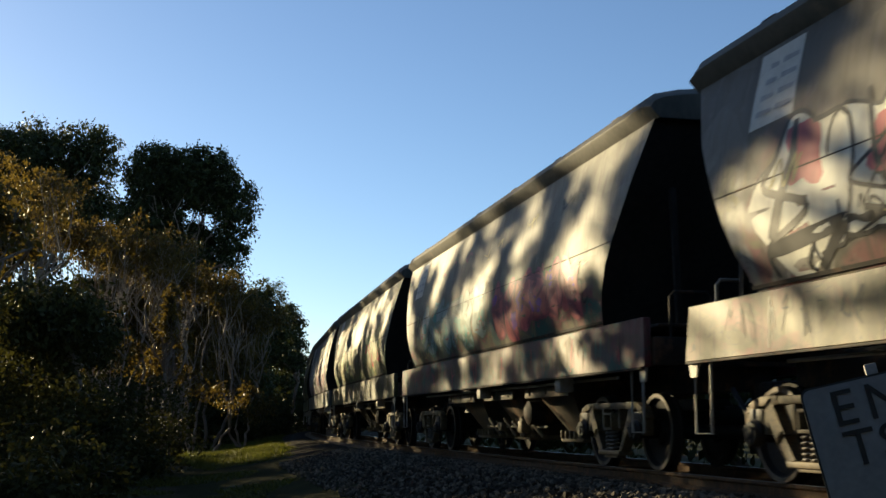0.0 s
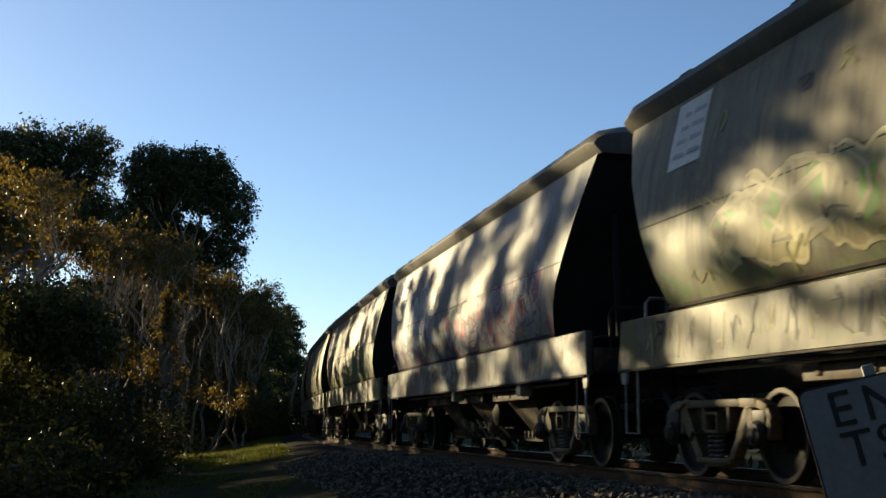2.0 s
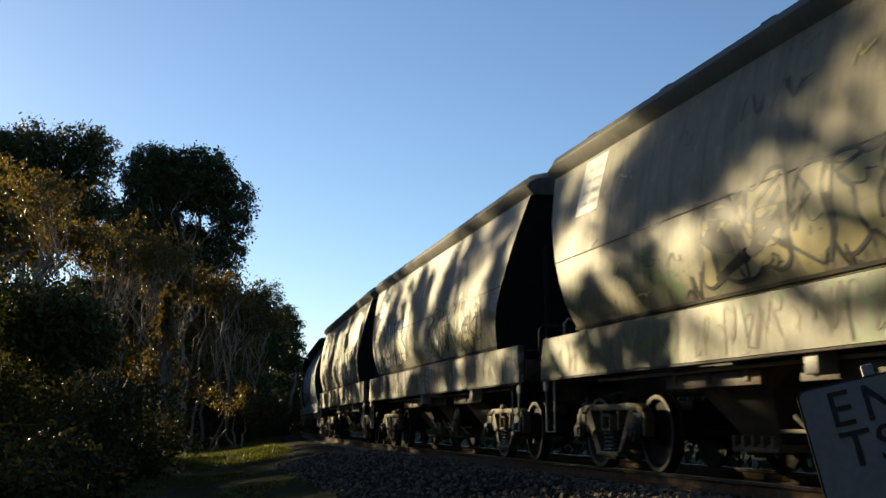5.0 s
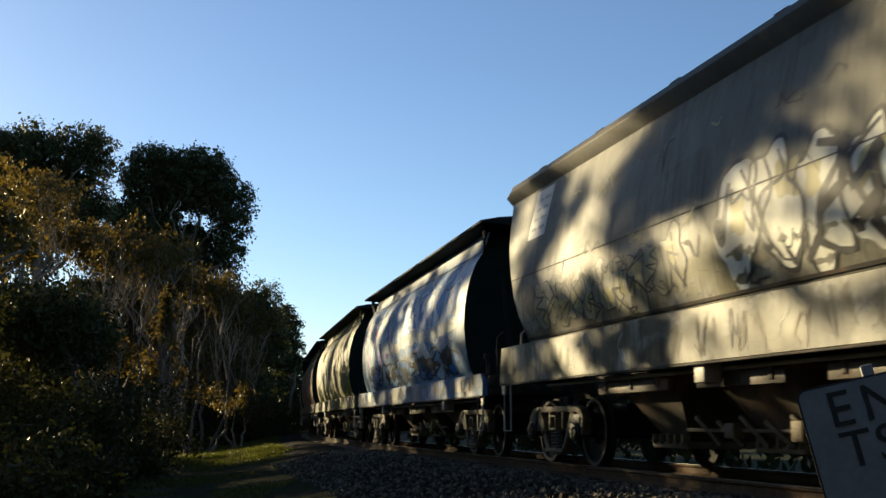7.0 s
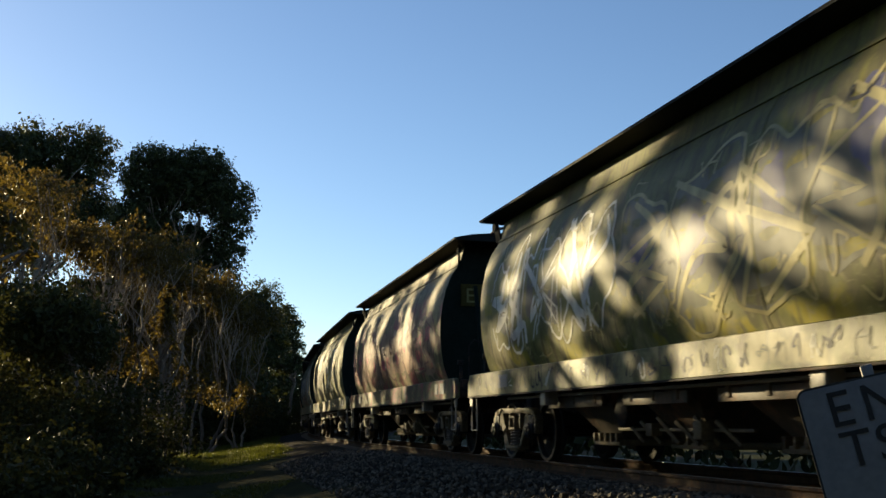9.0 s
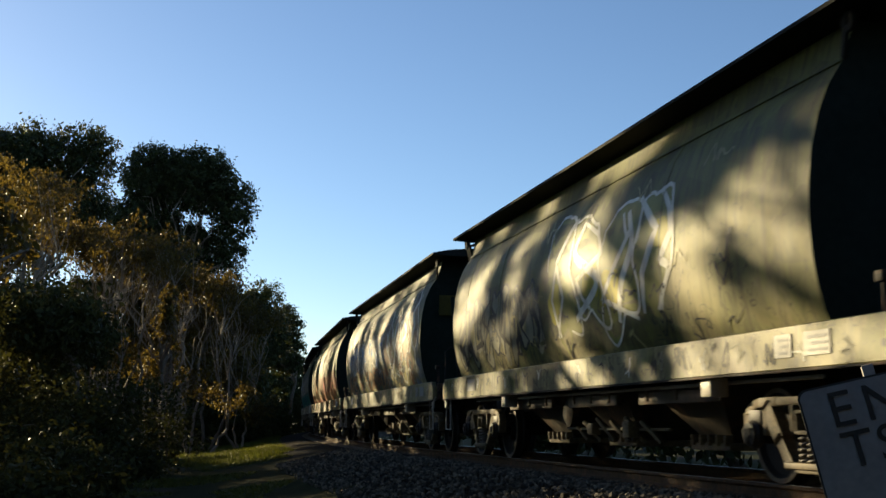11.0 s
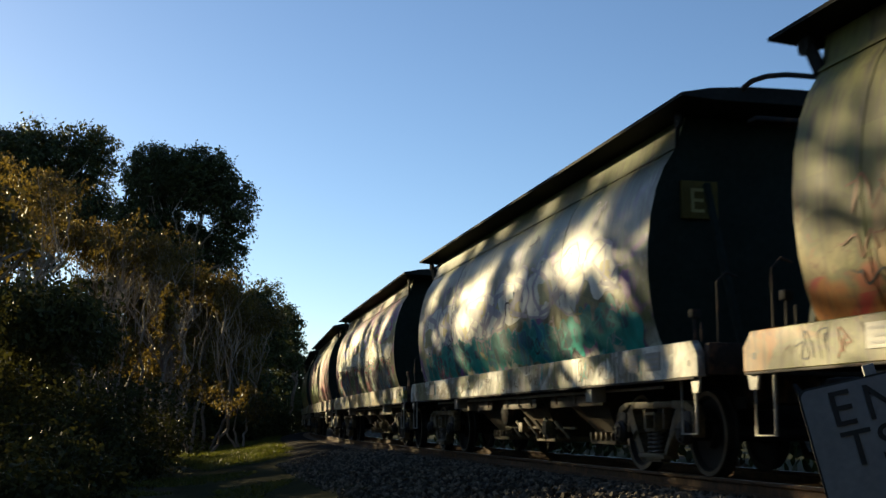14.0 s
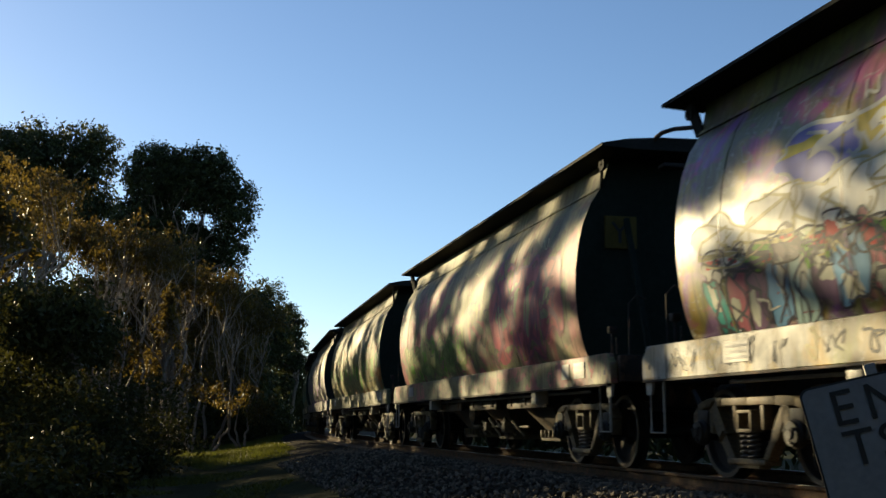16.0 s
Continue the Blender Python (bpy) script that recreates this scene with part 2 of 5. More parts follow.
M_YELLOW = surface("dull_yellow_patch", (0.08, 0.06, 0.018), (0.14, 0.105, 0.028), 8, (0.6, 0.8), spec=0.1)
M_PALEYELLOW = surface("pale_yellow_letter", (0.3, 0.26, 0.1), (0.42, 0.37, 0.16), 8, (0.6, 0.8), spec=0.1)
M_BLACK = surface("black_paint", (0.012, 0.012, 0.013), (0.03, 0.03, 0.03), 10, (0.45, 0.65))
M_PLATE = surface("white_data_panel", (0.2, 0.19, 0.16), (0.32, 0.3, 0.26), 6, (0.4, 0.6))
M_PANEL = surface("pale_panel", (0.38, 0.36, 0.3), (0.55, 0.52, 0.45), 5, (0.4, 0.6), rust=(0.2, 0.16, 0.1), rust_amount=0.6)
M_SIGN = surface("white_sign_face", (0.19, 0.2, 0.22), (0.28, 0.295, 0.32), 5, (0.3, 0.45), relief=0.001)
M_POST = surface("grey_post", (0.2, 0.2, 0.2), (0.34, 0.33, 0.32), 10, (0.5, 0.7))
M_BARK = surface("pale_gum_bark", (0.09, 0.07, 0.05), (0.28, 0.23, 0.18), 3, (0.75, 0.95), stretch=(1, 1, 0.3), relief=0.02)
M_BARKD = surface("dark_bark", (0.08, 0.06, 0.045), (0.18, 0.14, 0.1), 4, (0.8, 0.95), stretch=(1, 1, 0.3), relief=0.02)
M_LEAF_D = leaf_mat("gum_leaves", (0.022, 0.029, 0.012), (0.055, 0.066, 0.026), (0.085, 0.09, 0.016), 0.3, 0.2)
M_LEAF_G = leaf_mat("golden_wattle_leaves", (0.022, 0.02, 0.007), (0.075, 0.06, 0.016), (0.2, 0.135, 0.022), 0.48, 0.35)
M_LEAF_S = leaf_mat("scrub_leaves", (0.028, 0.03, 0.012), (0.065, 0.064, 0.024), (0.08, 0.078, 0.017), 0.25, 0.05)
M_GRASS = leaf_mat("grass_blades", (0.04, 0.048, 0.012), (0.1, 0.105, 0.024), (0.13, 0.14, 0.016), 0.45)


def ground_mat():
    m, ns, ls, p = mat_new("dry_ground")
    co = ns.new("ShaderNodeTexCoord").outputs["Object"]
    a = tex(ns, ls, "Noise", co, 0.12, Detail=6.0, Roughness=0.6)
    b = tex(ns, ls, "Noise", co, 1.7, Detail=8.0, Roughness=0.7)
    c = tex(ns, ls, "Noise", co, 22, Detail=4.0)
    col = ramp(ns, ls, a.outputs[0], (0.38, (0.06, 0.045, 0.028)), (0.5, (0.04, 0.045, 0.018)), (0.62, (0.06, 0.055, 0.026)))
    col = mix(ns, ls, ramp(ns, ls, b.outputs[0], (0.4, 0.0), (0.7, 0.7)), col, (0.028, 0.025, 0.016))
    col = mix(ns, ls, ramp(ns, ls, c.outputs[0], (0.5, 0.0), (0.7, 0.3)), col, (0.09, 0.075, 0.05))
    ls.new(col, p.inputs["Base Color"])
    p.inputs["Roughness"].default_value = 0.95
    p.inputs["Specular IOR Level"].default_value = 0.02
    n1 = bump(ns, ls, b.outputs[0], 0.6, 0.1, p)
    bump(ns, ls, c.outputs[0], 0.6, 0.02, p, n1)
    return m


M_GROUND = ground_mat()


def stone_mat():
    m, ns, ls, p = mat_new("ballast_stones")
    geo = ns.new("ShaderNodeNewGeometry")
    co = ns.new("ShaderNodeTexCoord").outputs["Object"]
    col = ramp(ns, ls, geo.outputs["Random Per Island"], (0.0, (0.035, 0.03, 0.024)), (0.5, (0.1, 0.085, 0.066)), (1.0, (0.24, 0.2, 0.15)))
    n = tex(ns, ls, "Noise", co, 40, Detail=4.0)
    col = mix(ns, ls, ramp(ns, ls, n.outputs[0], (0.4, 0.0), (0.7, 0.6)), col, (0.05, 0.04, 0.03))
    ls.new(col, p.inputs["Base Color"])
    p.inputs["Roughness"].default_value = 0.85
    p.inputs["Specular IOR Level"].default_value = 0.1
    bump(ns, ls, n.outputs[0], 0.5, 0.01, p)
    return m


M_STONE = stone_mat()

M_VERGE = surface("grassy_verge", (0.016, 0.016, 0.008), (0.045, 0.045, 0.018), 1.5, (0.9, 1.0), rust=(0.04, 0.032, 0.02), rust_amount=0.58, relief=0.08, spec=0.02)

# ---- ground: one sheet to the horizon
GROUND_Z = -0.95


def ground_height(x, y):
    n = 0.12 * noise.noise(Vector((x * 0.15, y * 0.15, 0))) + 0.04 * noise.noise(Vector((x * 0.7, y * 0.7, 3)))
    return GROUND_Z + n * min(1.0, 60 / (1 + math.hypot(x, y - 40)))


def build_ground():
    g = np.concatenate([-np.geomspace(3000, 62, 22), np.linspace(-60, 60, 121), np.geomspace(62, 3000, 22)])
    verts = [(float(x), float(y) + 40, ground_height(x, y + 40)) for y in g for x in g]
    n = len(g)
    faces = [(j * n + i, j * n + i + 1, (j + 1) * n + i + 1, (j + 1) * n + i) for j in range(n - 1) for i in range(n - 1)]
    tagged(new("ground", raw_mesh("ground", verts, faces, M_GROUND, True)), "dry brown earth with patches of thin grass", "ground", kind="structure")


build_ground()


# ---- track: ballast bank, sleepers, two rails
def sweep(prof, s0, s1, step, mat, name):
    ss = np.arange(s0, s1 + step, step)
    verts, faces, n = [], [], len(prof)
    for s in ss:
        verts += [tuple(at(s, w, z)) for w, z in prof]
    for i in range(len(ss) - 1):
        for k in range(n):
            a, b = i * n + k, i * n + (k + 1) % n
            faces.append((a, b, b + n, a + n))
    me = raw_mesh(name, verts, faces, mat, True)
    me.set_sharp_from_angle(angle=radians(40))
    return me


def bank(name, ww, prof, ss, mat, label):
    zz = np.interp(ww, [p[0] for p in prof], [p[1] for p in prof])
    verts = [tuple(at(s, w, z + 0.03 * noise.noise(Vector((s * 2.3, w * 2.3, 0))) + 0.02 * noise.noise(Vector((s * 7, w * 7, 5))))) for s in ss for w, z in zip(ww, zz)]
    n = len(ww)
    faces = [(j * n + i + 1, j * n + i, (j + 1) * n + i, (j + 1) * n + i + 1) for j in range(len(ss) - 1) for i in range(n - 1)]
    tagged(new(name, raw_mesh(name, verts, faces, mat, True)), label, "ballast" if name != "verge" else "ground", kind="structure")


def build_track():
    ss = np.arange(-40, 260, 0.3)
    prof = [(-4.2, -1.05), (-3.4, -0.75), (-2.4, -0.25), (-1.9, -0.19), (-1.3, -0.2), (0, -0.21), (1.3, -0.2), (1.9, -0.19), (2.3, -0.24), (3.0, -0.42), (4.2, -0.68), (5.6, -0.88), (7.0, -1.0), (8.0, -1.15)]
    for name, lo, hi, cnt, mat, label in (("ballast_bank", -4.2, 3.3, 42, M_BALLAST, "grey crushed stone railway ballast bank"), ("verge", 3.3, 8.0, 20, M_VERGE, "thin dark green grass verge below the ballast")):
        bank(name, np.linspace(lo, hi, cnt), prof, ss, mat, label)
    rng = np.random.default_rng(4)
    verts, faces = [], []
    base = np.array([(1, 0, 0), (-1, 0, 0), (0, 1, 0), (0, -1, 0), (0, 0, 1), (0, 0, -1), (.6, .6, .5), (-.6, .55, .5), (.6, -.6, .5), (-.55, -.6, .5)], float)
    tri = [(0, 6, 8), (6, 4, 8), (6, 2, 7), (6, 7, 4), (1, 9, 7), (7, 9, 4), (8, 4, 9), (3, 8, 9), (0, 2, 6), (1, 7, 2), (0, 8, 3), (1, 3, 9), (0, 5, 2), (2, 5, 1), (1, 5, 3), (3, 5, 0)]
    for i in range(15000):
        s = -4 + 30 * rng.random() ** 1.3
        w = 0.85 + 3.0 * rng.random() ** 1.3 if i % 5 else rng.uniform(-0.7, 0.7)
        r = rng.uniform(0.018, 0.042)
        z = np.interp(w, [p[0] for p in prof], [p[1] for p in prof]) + r * 0.35 + 0.02 * rng.random()
        q = (base + rng.normal(0, 0.16, base.shape)) * r * rng.uniform(0.7, 1.3, 3)
        a, b = rng.uniform(0, 6.28), rng.uniform(-0.6, 0.6)
        R = np.array([[math.cos(a), -math.sin(a), 0], [math.sin(a), math.cos(a), 0], [0, 0, 1]]) @ np.array([[1, 0, 0], [0, math.cos(b), -math.sin(b)], [0, math.sin(b), math.cos(b)]])
        p = at(s, w, z)
        k = len(verts)
        verts += (q @ R.T + np.array(p)).tolist()
        faces += [(x + k, y + k, t + k) for x, y, t in tri]
    tagged(new("ballast_stones", raw_mesh("ballast_stones", verts, faces, M_STONE)), "loose crushed grey and tan ballast stones", "stones", kind="stuff")
    # rails
    h = [(-0.036, 0), (0.036, 0), (0.037, -0.03), (0.01, -0.05), (0.009, -0.12), (0.07, -0.145), (0.07, -0.16), (-0.07, -0.16), (-0.07, -0.145), (-0.009, -0.12), (-0.01, -0.05), (-0.037, -0.03)]
    for side in (1, -1):
        o = side * (GAUGE / 2 + 0.036)
        rail = tagged(new("rail", sweep([(o + a, b) for a, b in h], -40, 260, 0.5, M_RAIL, "rail")), "rusty steel rail with polished head", "rail", "rails of the line", "structure")
        part("railhead", sweep([(o - 0.028, 0.001), (o + 0.028, 0.001), (o + 0.03, -0.004), (o - 0.03, -0.004)], -40, 260, 0.5, M_RAILTOP, "railhead"), None, rail, "polished running surface")


build_track()


def build_sleepers():
    bed = tagged(new("sleeper_bed", None), "row of weathered timber sleepers under the rails", "sleepers", kind="structure")
    bm = bmesh.new()
    box(bm, -0.12, 0.12, -1.3, 1.3, -0.3, -0.162, 0.008)
    me = mesh_of(bm, "sleeper", M_SLEEPER)
    for i in range(190):
        s = -14 + i * 0.68
        p = at(s)
        ob = new("sleeper", me)
        ob.matrix_world = Matrix.Translation(p) @ Matrix.Rotation(np.interp(s, _s, _h) + math.pi / 2 + random.uniform(-.01, .01), 4, "Z")
        ob.parent = bed


# ---- wagons
LEN_A, LEN_B = 15.32, 15.19
SILL_A, SILL_B = 14.31, 14.29
PROF_A = ((1.72, 1.33), (1.9, 1.39), (2.15, 1.445), (2.45, 1.465), (2.75, 1.44), (3.05, 1.4), (3.35, 1.35), (3.65, 1.275), (3.9, 1.21), (4.08, 1.16))
INSET_A = ((1.72, 1.42), (2.4, 1.02), (2.9, 0.68), (3.3, 0.43), (4.08, 0.06))
PROF_B = ((1.36, 1.27), (1.5, 1.33), (1.7, 1.39), (1.95, 1.435), (2.25, 1.46), (2.55, 1.455), (2.85, 1.42), (3.15, 1.35), (3.4, 1.25), (3.55, 1.15), (3.65, 1.09), (3.97, 1.0))
INSET_B = ((1.36, 1.08), (3.6, 1.0), (3.95, 0.95))


def lerp(tab, z):
    return float(np.interp(z, [a for a, _ in tab], [b for _, b in tab]))


def hopper_shell(prof, inset, half):
    """Curved hopper side walls with closed ends, roof side open under the cover."""
    bm = bmesh.new()
    cols = [-1.0] + [k / 14 for k in range(-13, 14)] + [1.0]
    for side in (1, -1):
        grid = [[bm.verts.new((c * (half - lerp(inset, z)), side * w, z)) for z, w in prof] for c in cols]
        for a, b in zip(grid, grid[1:]):
            for k in range(len(prof) - 1):
                f = (a[k], a[k + 1], b[k + 1], b[k])
                bm.faces.new(f if side > 0 else f[::-1])
    return bm


def hopper_end(prof, inset, half, sign, proud=0.0):
    bm = bmesh.new()
    rows = [[bm.verts.new((sign * (half - lerp(inset, z) + proud), w * f, z)) for f in (-1, -0.5, 0, 0.5, 1)] for z, w in prof]
    for a, b in zip(rows, rows[1:]):
        for k in range(4):
            f = (a[k], a[k + 1], b[k + 1], b[k])
            bm.faces.new(f if sign > 0 else f[::-1])
    return bm


def strip_on_side(prof, z, x0, x1, hgt, proud, side=1):
    """A raised weld seam or band along the side at height z."""
    bm = bmesh.new()
    pts = []
    for zz, d in ((z - hgt / 2, 0), (z - hgt / 2, proud), (z + hgt / 2, proud), (z + hgt / 2, 0)):
        pts.append((side * (lerp(prof, zz) + d), zz))
    n = 12
    rows = [[bm.verts.new((x0 + (x1 - x0) * i / n, y, zz)) for y, zz in pts] for i in range(n + 1)]
    for a, b in zip(rows, rows[1:]):
        for k in range(3):
            bm.faces.new((a[k], b[k], b[k + 1], a[k + 1]))
    bmesh.ops.recalc_face_normals(bm, faces=bm.faces)
    return bm


WHEEL_R, AXLE_HALF = 0.46, 0.903
BOGIE_X = 5.35


def wheelset_mesh():
    bm = bmesh.new()
    for sd in (1, -1):
        o = sd * (GAUGE / 2)
        pr = [(0.08, -0.09), (0.14, -0.09), (0.16, -0.03), (0.36, -0.02), (0.4, -0.055), (WHEEL_R + 0.028, -0.05), (WHEEL_R + 0.028, -0.025), (WHEEL_R, -0.01), (WHEEL_R - 0.004, 0.075), (0.4, 0.08), (0.37, 0.03), (0.17, 0.02), (0.14, 0.08), (0.08, 0.08)]
        lathe(bm, [(r, o + sd * a) for r, a in pr], 28)
    lathe(bm, [(0.075, -1.1), (0.085, -0.6), (0.085, 0.6), (0.075, 1.1)], 12)
    n = len(bm.faces)
    for sd in (1, -1):
        o = sd * (GAUGE / 2 + 0.082)
        rings = [[bm.verts.new((r * math.cos(2 * math.pi * k / 36), o + sd * dy, r * math.sin(2 * math.pi * k / 36))) for k in range(36)] for r, dy in ((0.405, -0.003), (0.41, 0.003), (0.452, 0.003), (WHEEL_R - 0.004, -0.007))]
        for r0, r1 in zip(rings, rings[1:]):
            for k in range(36):
                f = (r0[k], r1[k], r1[(k + 1) % 36], r0[(k + 1) % 36])
                bm.faces.new(f[::-1] if sd > 0 else f)
    bm.faces.ensure_lookup_table()
    for f in bm.faces[n:]:
        f.material_index = 1
    me = mesh_of(bm, "wheelset", M_WHEEL)
    me.materials.append(M_LIT_RIM)
    return me


def side_frame_mesh():
    """Cast side frame: arched top member, pedestal jaws, two raking struts to a spring seat."""
    bm = bmesh.new()
    a, d = AXLE_HALF, 0.13
    top = [(-a - 0.2, 0.6, 0.06), (-a - 0.13, 0.71, 0.08), (-a + 0.05, 0.765, 0.1), (-0.52, 0.775, 0.085), (0, 0.775, 0.075), (0.52, 0.775, 0.085), (a - 0.05, 0.765, 0.1), (a + 0.13, 0.71, 0.08), (a + 0.2, 0.6, 0.06)]
    for p, q in zip(top, top[1:]):
        beam(bm, (p[0], 0, p[1]), (q[0], 0, q[1]), d, (p[2] + q[2]) / 2, 0.016)
    for sx in (1, -1):
        beam(bm, (sx * (a - 0.2), 0, 0.74), (sx * 0.48, 0, 0.42), d, 0.12, 0.02)
        beam(bm, (sx * 0.5, 0, 0.45), (sx * 0.3, 0, 0.2), d, 0.085, 0.018)
        beam(bm, (sx * (a + 0.17), 0, 0.66), (sx * (a + 0.16), 0, 0.42), d, 0.06, 0.012)
        beam(bm, (sx * (a - 0.19), 0, 0.72), (sx * (a - 0.17), 0, 0.46), d, 0.075, 0.012)
        beam(bm, (sx * 0.27, 0, 0.76), (sx * 0.27, 0, 0.5), d * 0.8, 0.055, 0.012)
    beam(bm, (-0.36, 0, 0.2), (0.36, 0, 0.2), d + 0.06, 0.06, 0.014)
    beam(bm, (-0.22, 0, 0.16), (0.22, 0, 0.16), d, 0.05, 0.012)
    return mesh_of(bm, "side_frame", M_FRAME)


def bolster_end_mesh():
    """Open square end of the bolster over the springs."""
    bm = bmesh.new()
    for x0, x1, z0, z1 in ((-0.14, -0.105, 0.5, 0.68), (0.105, 0.14, 0.5, 0.68), (-0.14, 0.14, 0.66, 0.69), (-0.14, 0.14, 0.475, 0.51)):
        box(bm, x0, x1, -0.05, 0.1, z0, z1, 0.006)
    return mesh_of(bm, "bolster_end", M_FRAME)


def spring_mesh():
    bm = bmesh.new()
    pts = [(0.05 * math.cos(k * 0.6), 0.05 * math.sin(k * 0.6), 0.235 + 0.24 * k / 52) for k in range(53)]
    tube(bm, pts, 0.014, 6)
    return mesh_of(bm, "spring", M_SPRING)


def axle_cap_mesh():
    bm = bmesh.new()
    lathe(bm, [(0.13, 0), (0.135, 0.05), (0.115, 0.07), (0.11, 0.1), (0.05, 0.11), (0.045, 0.125), (0.0, 0.125)][:-1], 16)
    for k in range(3):
        t = 2 * math.pi * k / 3 + 0.4
        lathe(bm, [(0.017, 0.09), (0.017, 0.125)], 6, origin=(0.075 * math.cos(t), 0, 0.075 * math.sin(t)))
    return mesh_of(bm, "axle_cap", M_GREASE)


def jaw_mesh():
    """Dark adapter block between axle end and pedestal."""
    bm = bmesh.new()
    box(bm, -0.12, 0.12, -0.09, 0.075, 0.55, 0.7, 0.015)
    return mesh_of(bm, "axle_adapter", M_GREASE)


ME_WHEELS, ME_SIDE, ME_SPRING, ME_CAP = wheelset_mesh(), side_frame_mesh(), spring_mesh(), axle_cap_mesh()
ME_BOLSTER, ME_JAW = bolster_end_mesh(), jaw_mesh()


def add_bogie(parent, x):
    bm = bmesh.new()
    box(bm, -0.17, 0.17, -1.0, 1.0, 0.5, 0.78, 0.03)
    box(bm, -0.5, 0.5, -0.22, 0.22, 0.72, 0.86, 0.02)
    for sd in (1, -1):
        beam(bm, (-0.55, sd * 0.5, 0.42), (0.55, sd * 0.5, 0.42), 0.08, 0.1)
    bogie = part("bogie", bm, M_GREASE, parent, "three-piece freight bogie with dusty cast frames")
    bogie.location = (x, 0, 0)
    for sd in (1, -1):
        f = part("side_frame", ME_SIDE, None, bogie)
        f.location = (0, sd * 1.06, 0)
        be = part("bolster_end", ME_BOLSTER, None, bogie, "open square end of the bolster")
        be.location = (0, sd * 1.06, 0)
        if sd < 0:
            be.rotation_euler = (0, 0, math.pi)
        for ax in (-1, 1):
            j = part("axle_adapter", ME_JAW, None, bogie)
            j.location = (ax * AXLE_HALF, sd * 1.06, 0)
        for dx in (-0.07, 0.07):
            sp = part("spring", ME_SPRING, None, bogie)
            sp.location = (dx, sd * 1.09, 0)
        for ax in (-1, 1):
            c = part("axle_cap", ME_CAP, None, bogie)
            c.location = (ax * AXLE_HALF, sd * 1.1, WHEEL_R + 0.01)
            if sd < 0:
                c.rotation_euler = (0, 0, math.pi)
    for ax in (-1, 1):
        ws = part("wheelset", ME_WHEELS, None, bogie)
        ws.location = (ax * AXLE_HALF, 0, WHEEL_R)
    return bogie


def add_underframe(wagon, half, z0, b):
    """Centre sill, chutes, couplers, steps, pipes and brake gear."""
    bm = bmesh.new()
    box(bm, -half + 0.1, half - 0.1, -0.2, 0.2, z0 - 0.25, z0 + 0.1, 0.02)
    part("centre_sill", bm, M_STEEL, wagon)
    for sx in (1, -1):
        bm = bmesh.new()
        box(bm, sx * half - 0.06, sx * half + 0.06, -1.3, 1.3, z0 + 0.02, z0 + 0.34, 0.02)
        part("end_sill", bm, M_STEEL, wagon)
        bm = bmesh.new()
        x = sx * half
        beam(bm, (x, 0, 0.86), (x + sx * 0.4, 0, 0.86), 0.16, 0.2, 0.03)
        box(bm, min(x + sx * 0.26, x + sx * 0.52), max(x + sx * 0.26, x + sx * 0.52), -0.19, 0.17, 0.72, 1.02, 0.05)
        part("coupler", bm, M_STEEL, wagon, "dark knuckle coupler")
        bm = bmesh.new()
        tube(bm, [(x + sx * 0.02, 0.35, 0.95), (x + sx * 0.2, 0.36, 0.8), (x + sx * 0.34, 0.3, 0.6), (x + sx * 0.42, 0.2, 0.62)], 0.03, 7)
        part("brake_hose", bm, M_BLACK, wagon)
    # hopper chutes with sloping plates
    for cx in (-2.55, 0.0, 2.55):
        bm = bmesh.new()
        t, w = 0.95, 1.02
        top, bot = z0 - 0.02, 0.36
        r0 = [bm.verts.new(v) for v in ((cx - t, -w, top), (cx + t, -w, top), (cx + t, w, top), (cx - t, w, top))]
        r1 = [bm.verts.new(v) for v in ((cx - 0.3, -0.52, bot), (cx + 0.3, -0.52, bot), (cx + 0.3, 0.52, bot), (cx - 0.3, 0.52, bot))]
        for k in range(4):
            bm.faces.new((r0[k], r0[(k + 1) % 4], r1[(k + 1) % 4], r1[k]))
        bm.faces.new(r1)
        bm.faces.new(r0[::-1])
        bmesh.ops.recalc_face_normals(bm, faces=bm.faces)
        chute = part("chute", bm, M_CHUTE, wagon, "dusty sloping discharge chute", smooth=False)
        bm = bmesh.new()
        box(bm, cx - 0.48, cx + 0.48, -0.66, 0.66, bot - 0.08, bot, 0.015)
        for k in range(5):
            box(bm, cx - 0.45 + k * 0.2, cx - 0.4 + k * 0.2, 0.6, 0.7, bot - 0.03, bot + 0.09, 0.008)
        part("gate_frame", bm, M_FRAME, chute)
    bm = bmesh.new()
    tube(bm, [(-half + 1.5, 1.12, z0 - 0.06), (half - 1.5, 1.12, z0 - 0.06)], 0.022, 6)
    part("brake_pipe", bm, M_PALE, wagon)
    bm = bmesh.new()
    for xa, xb in ((-3.7, -1.6), (-0.9, 0.9), (1.6, 3.7)):
        box(bm, xa, xb, 1.02, 1.1, z0 - 0.24, z0 - 0.1, 0.01)
        for k in range(3):
            box(bm, xa + 0.2 + k * (xb - xa - 0.5) / 2, xa + 0.28 + k * (xb - xa - 0.5) / 2, 0.9, 1.12, z0 - 0.2, z0 - 0.02, 0.008)
    part("chute_beam", bm, M_CHUTE, wagon, "dusty beam over the discharge chutes")
    bm = bmesh.new()
    lathe(bm, [(0.1, -0.45), (0.19, -0.4), (0.19, 0.4), (0.1, 0.45)], 16, origin=(1.3 if b else -1.3, 0.55, 0.72))
    part("air_tank", bm, M_STEEL, wagon)
    for x in ((-3.9, 3.2) if b else (-4.0, 0.3)):
        bm = bmesh.new()
        box(bm, x - 0.11, x + 0.11, 1.16, 1.36, z0 - 0.2, z0 - 0.01, 0.012)
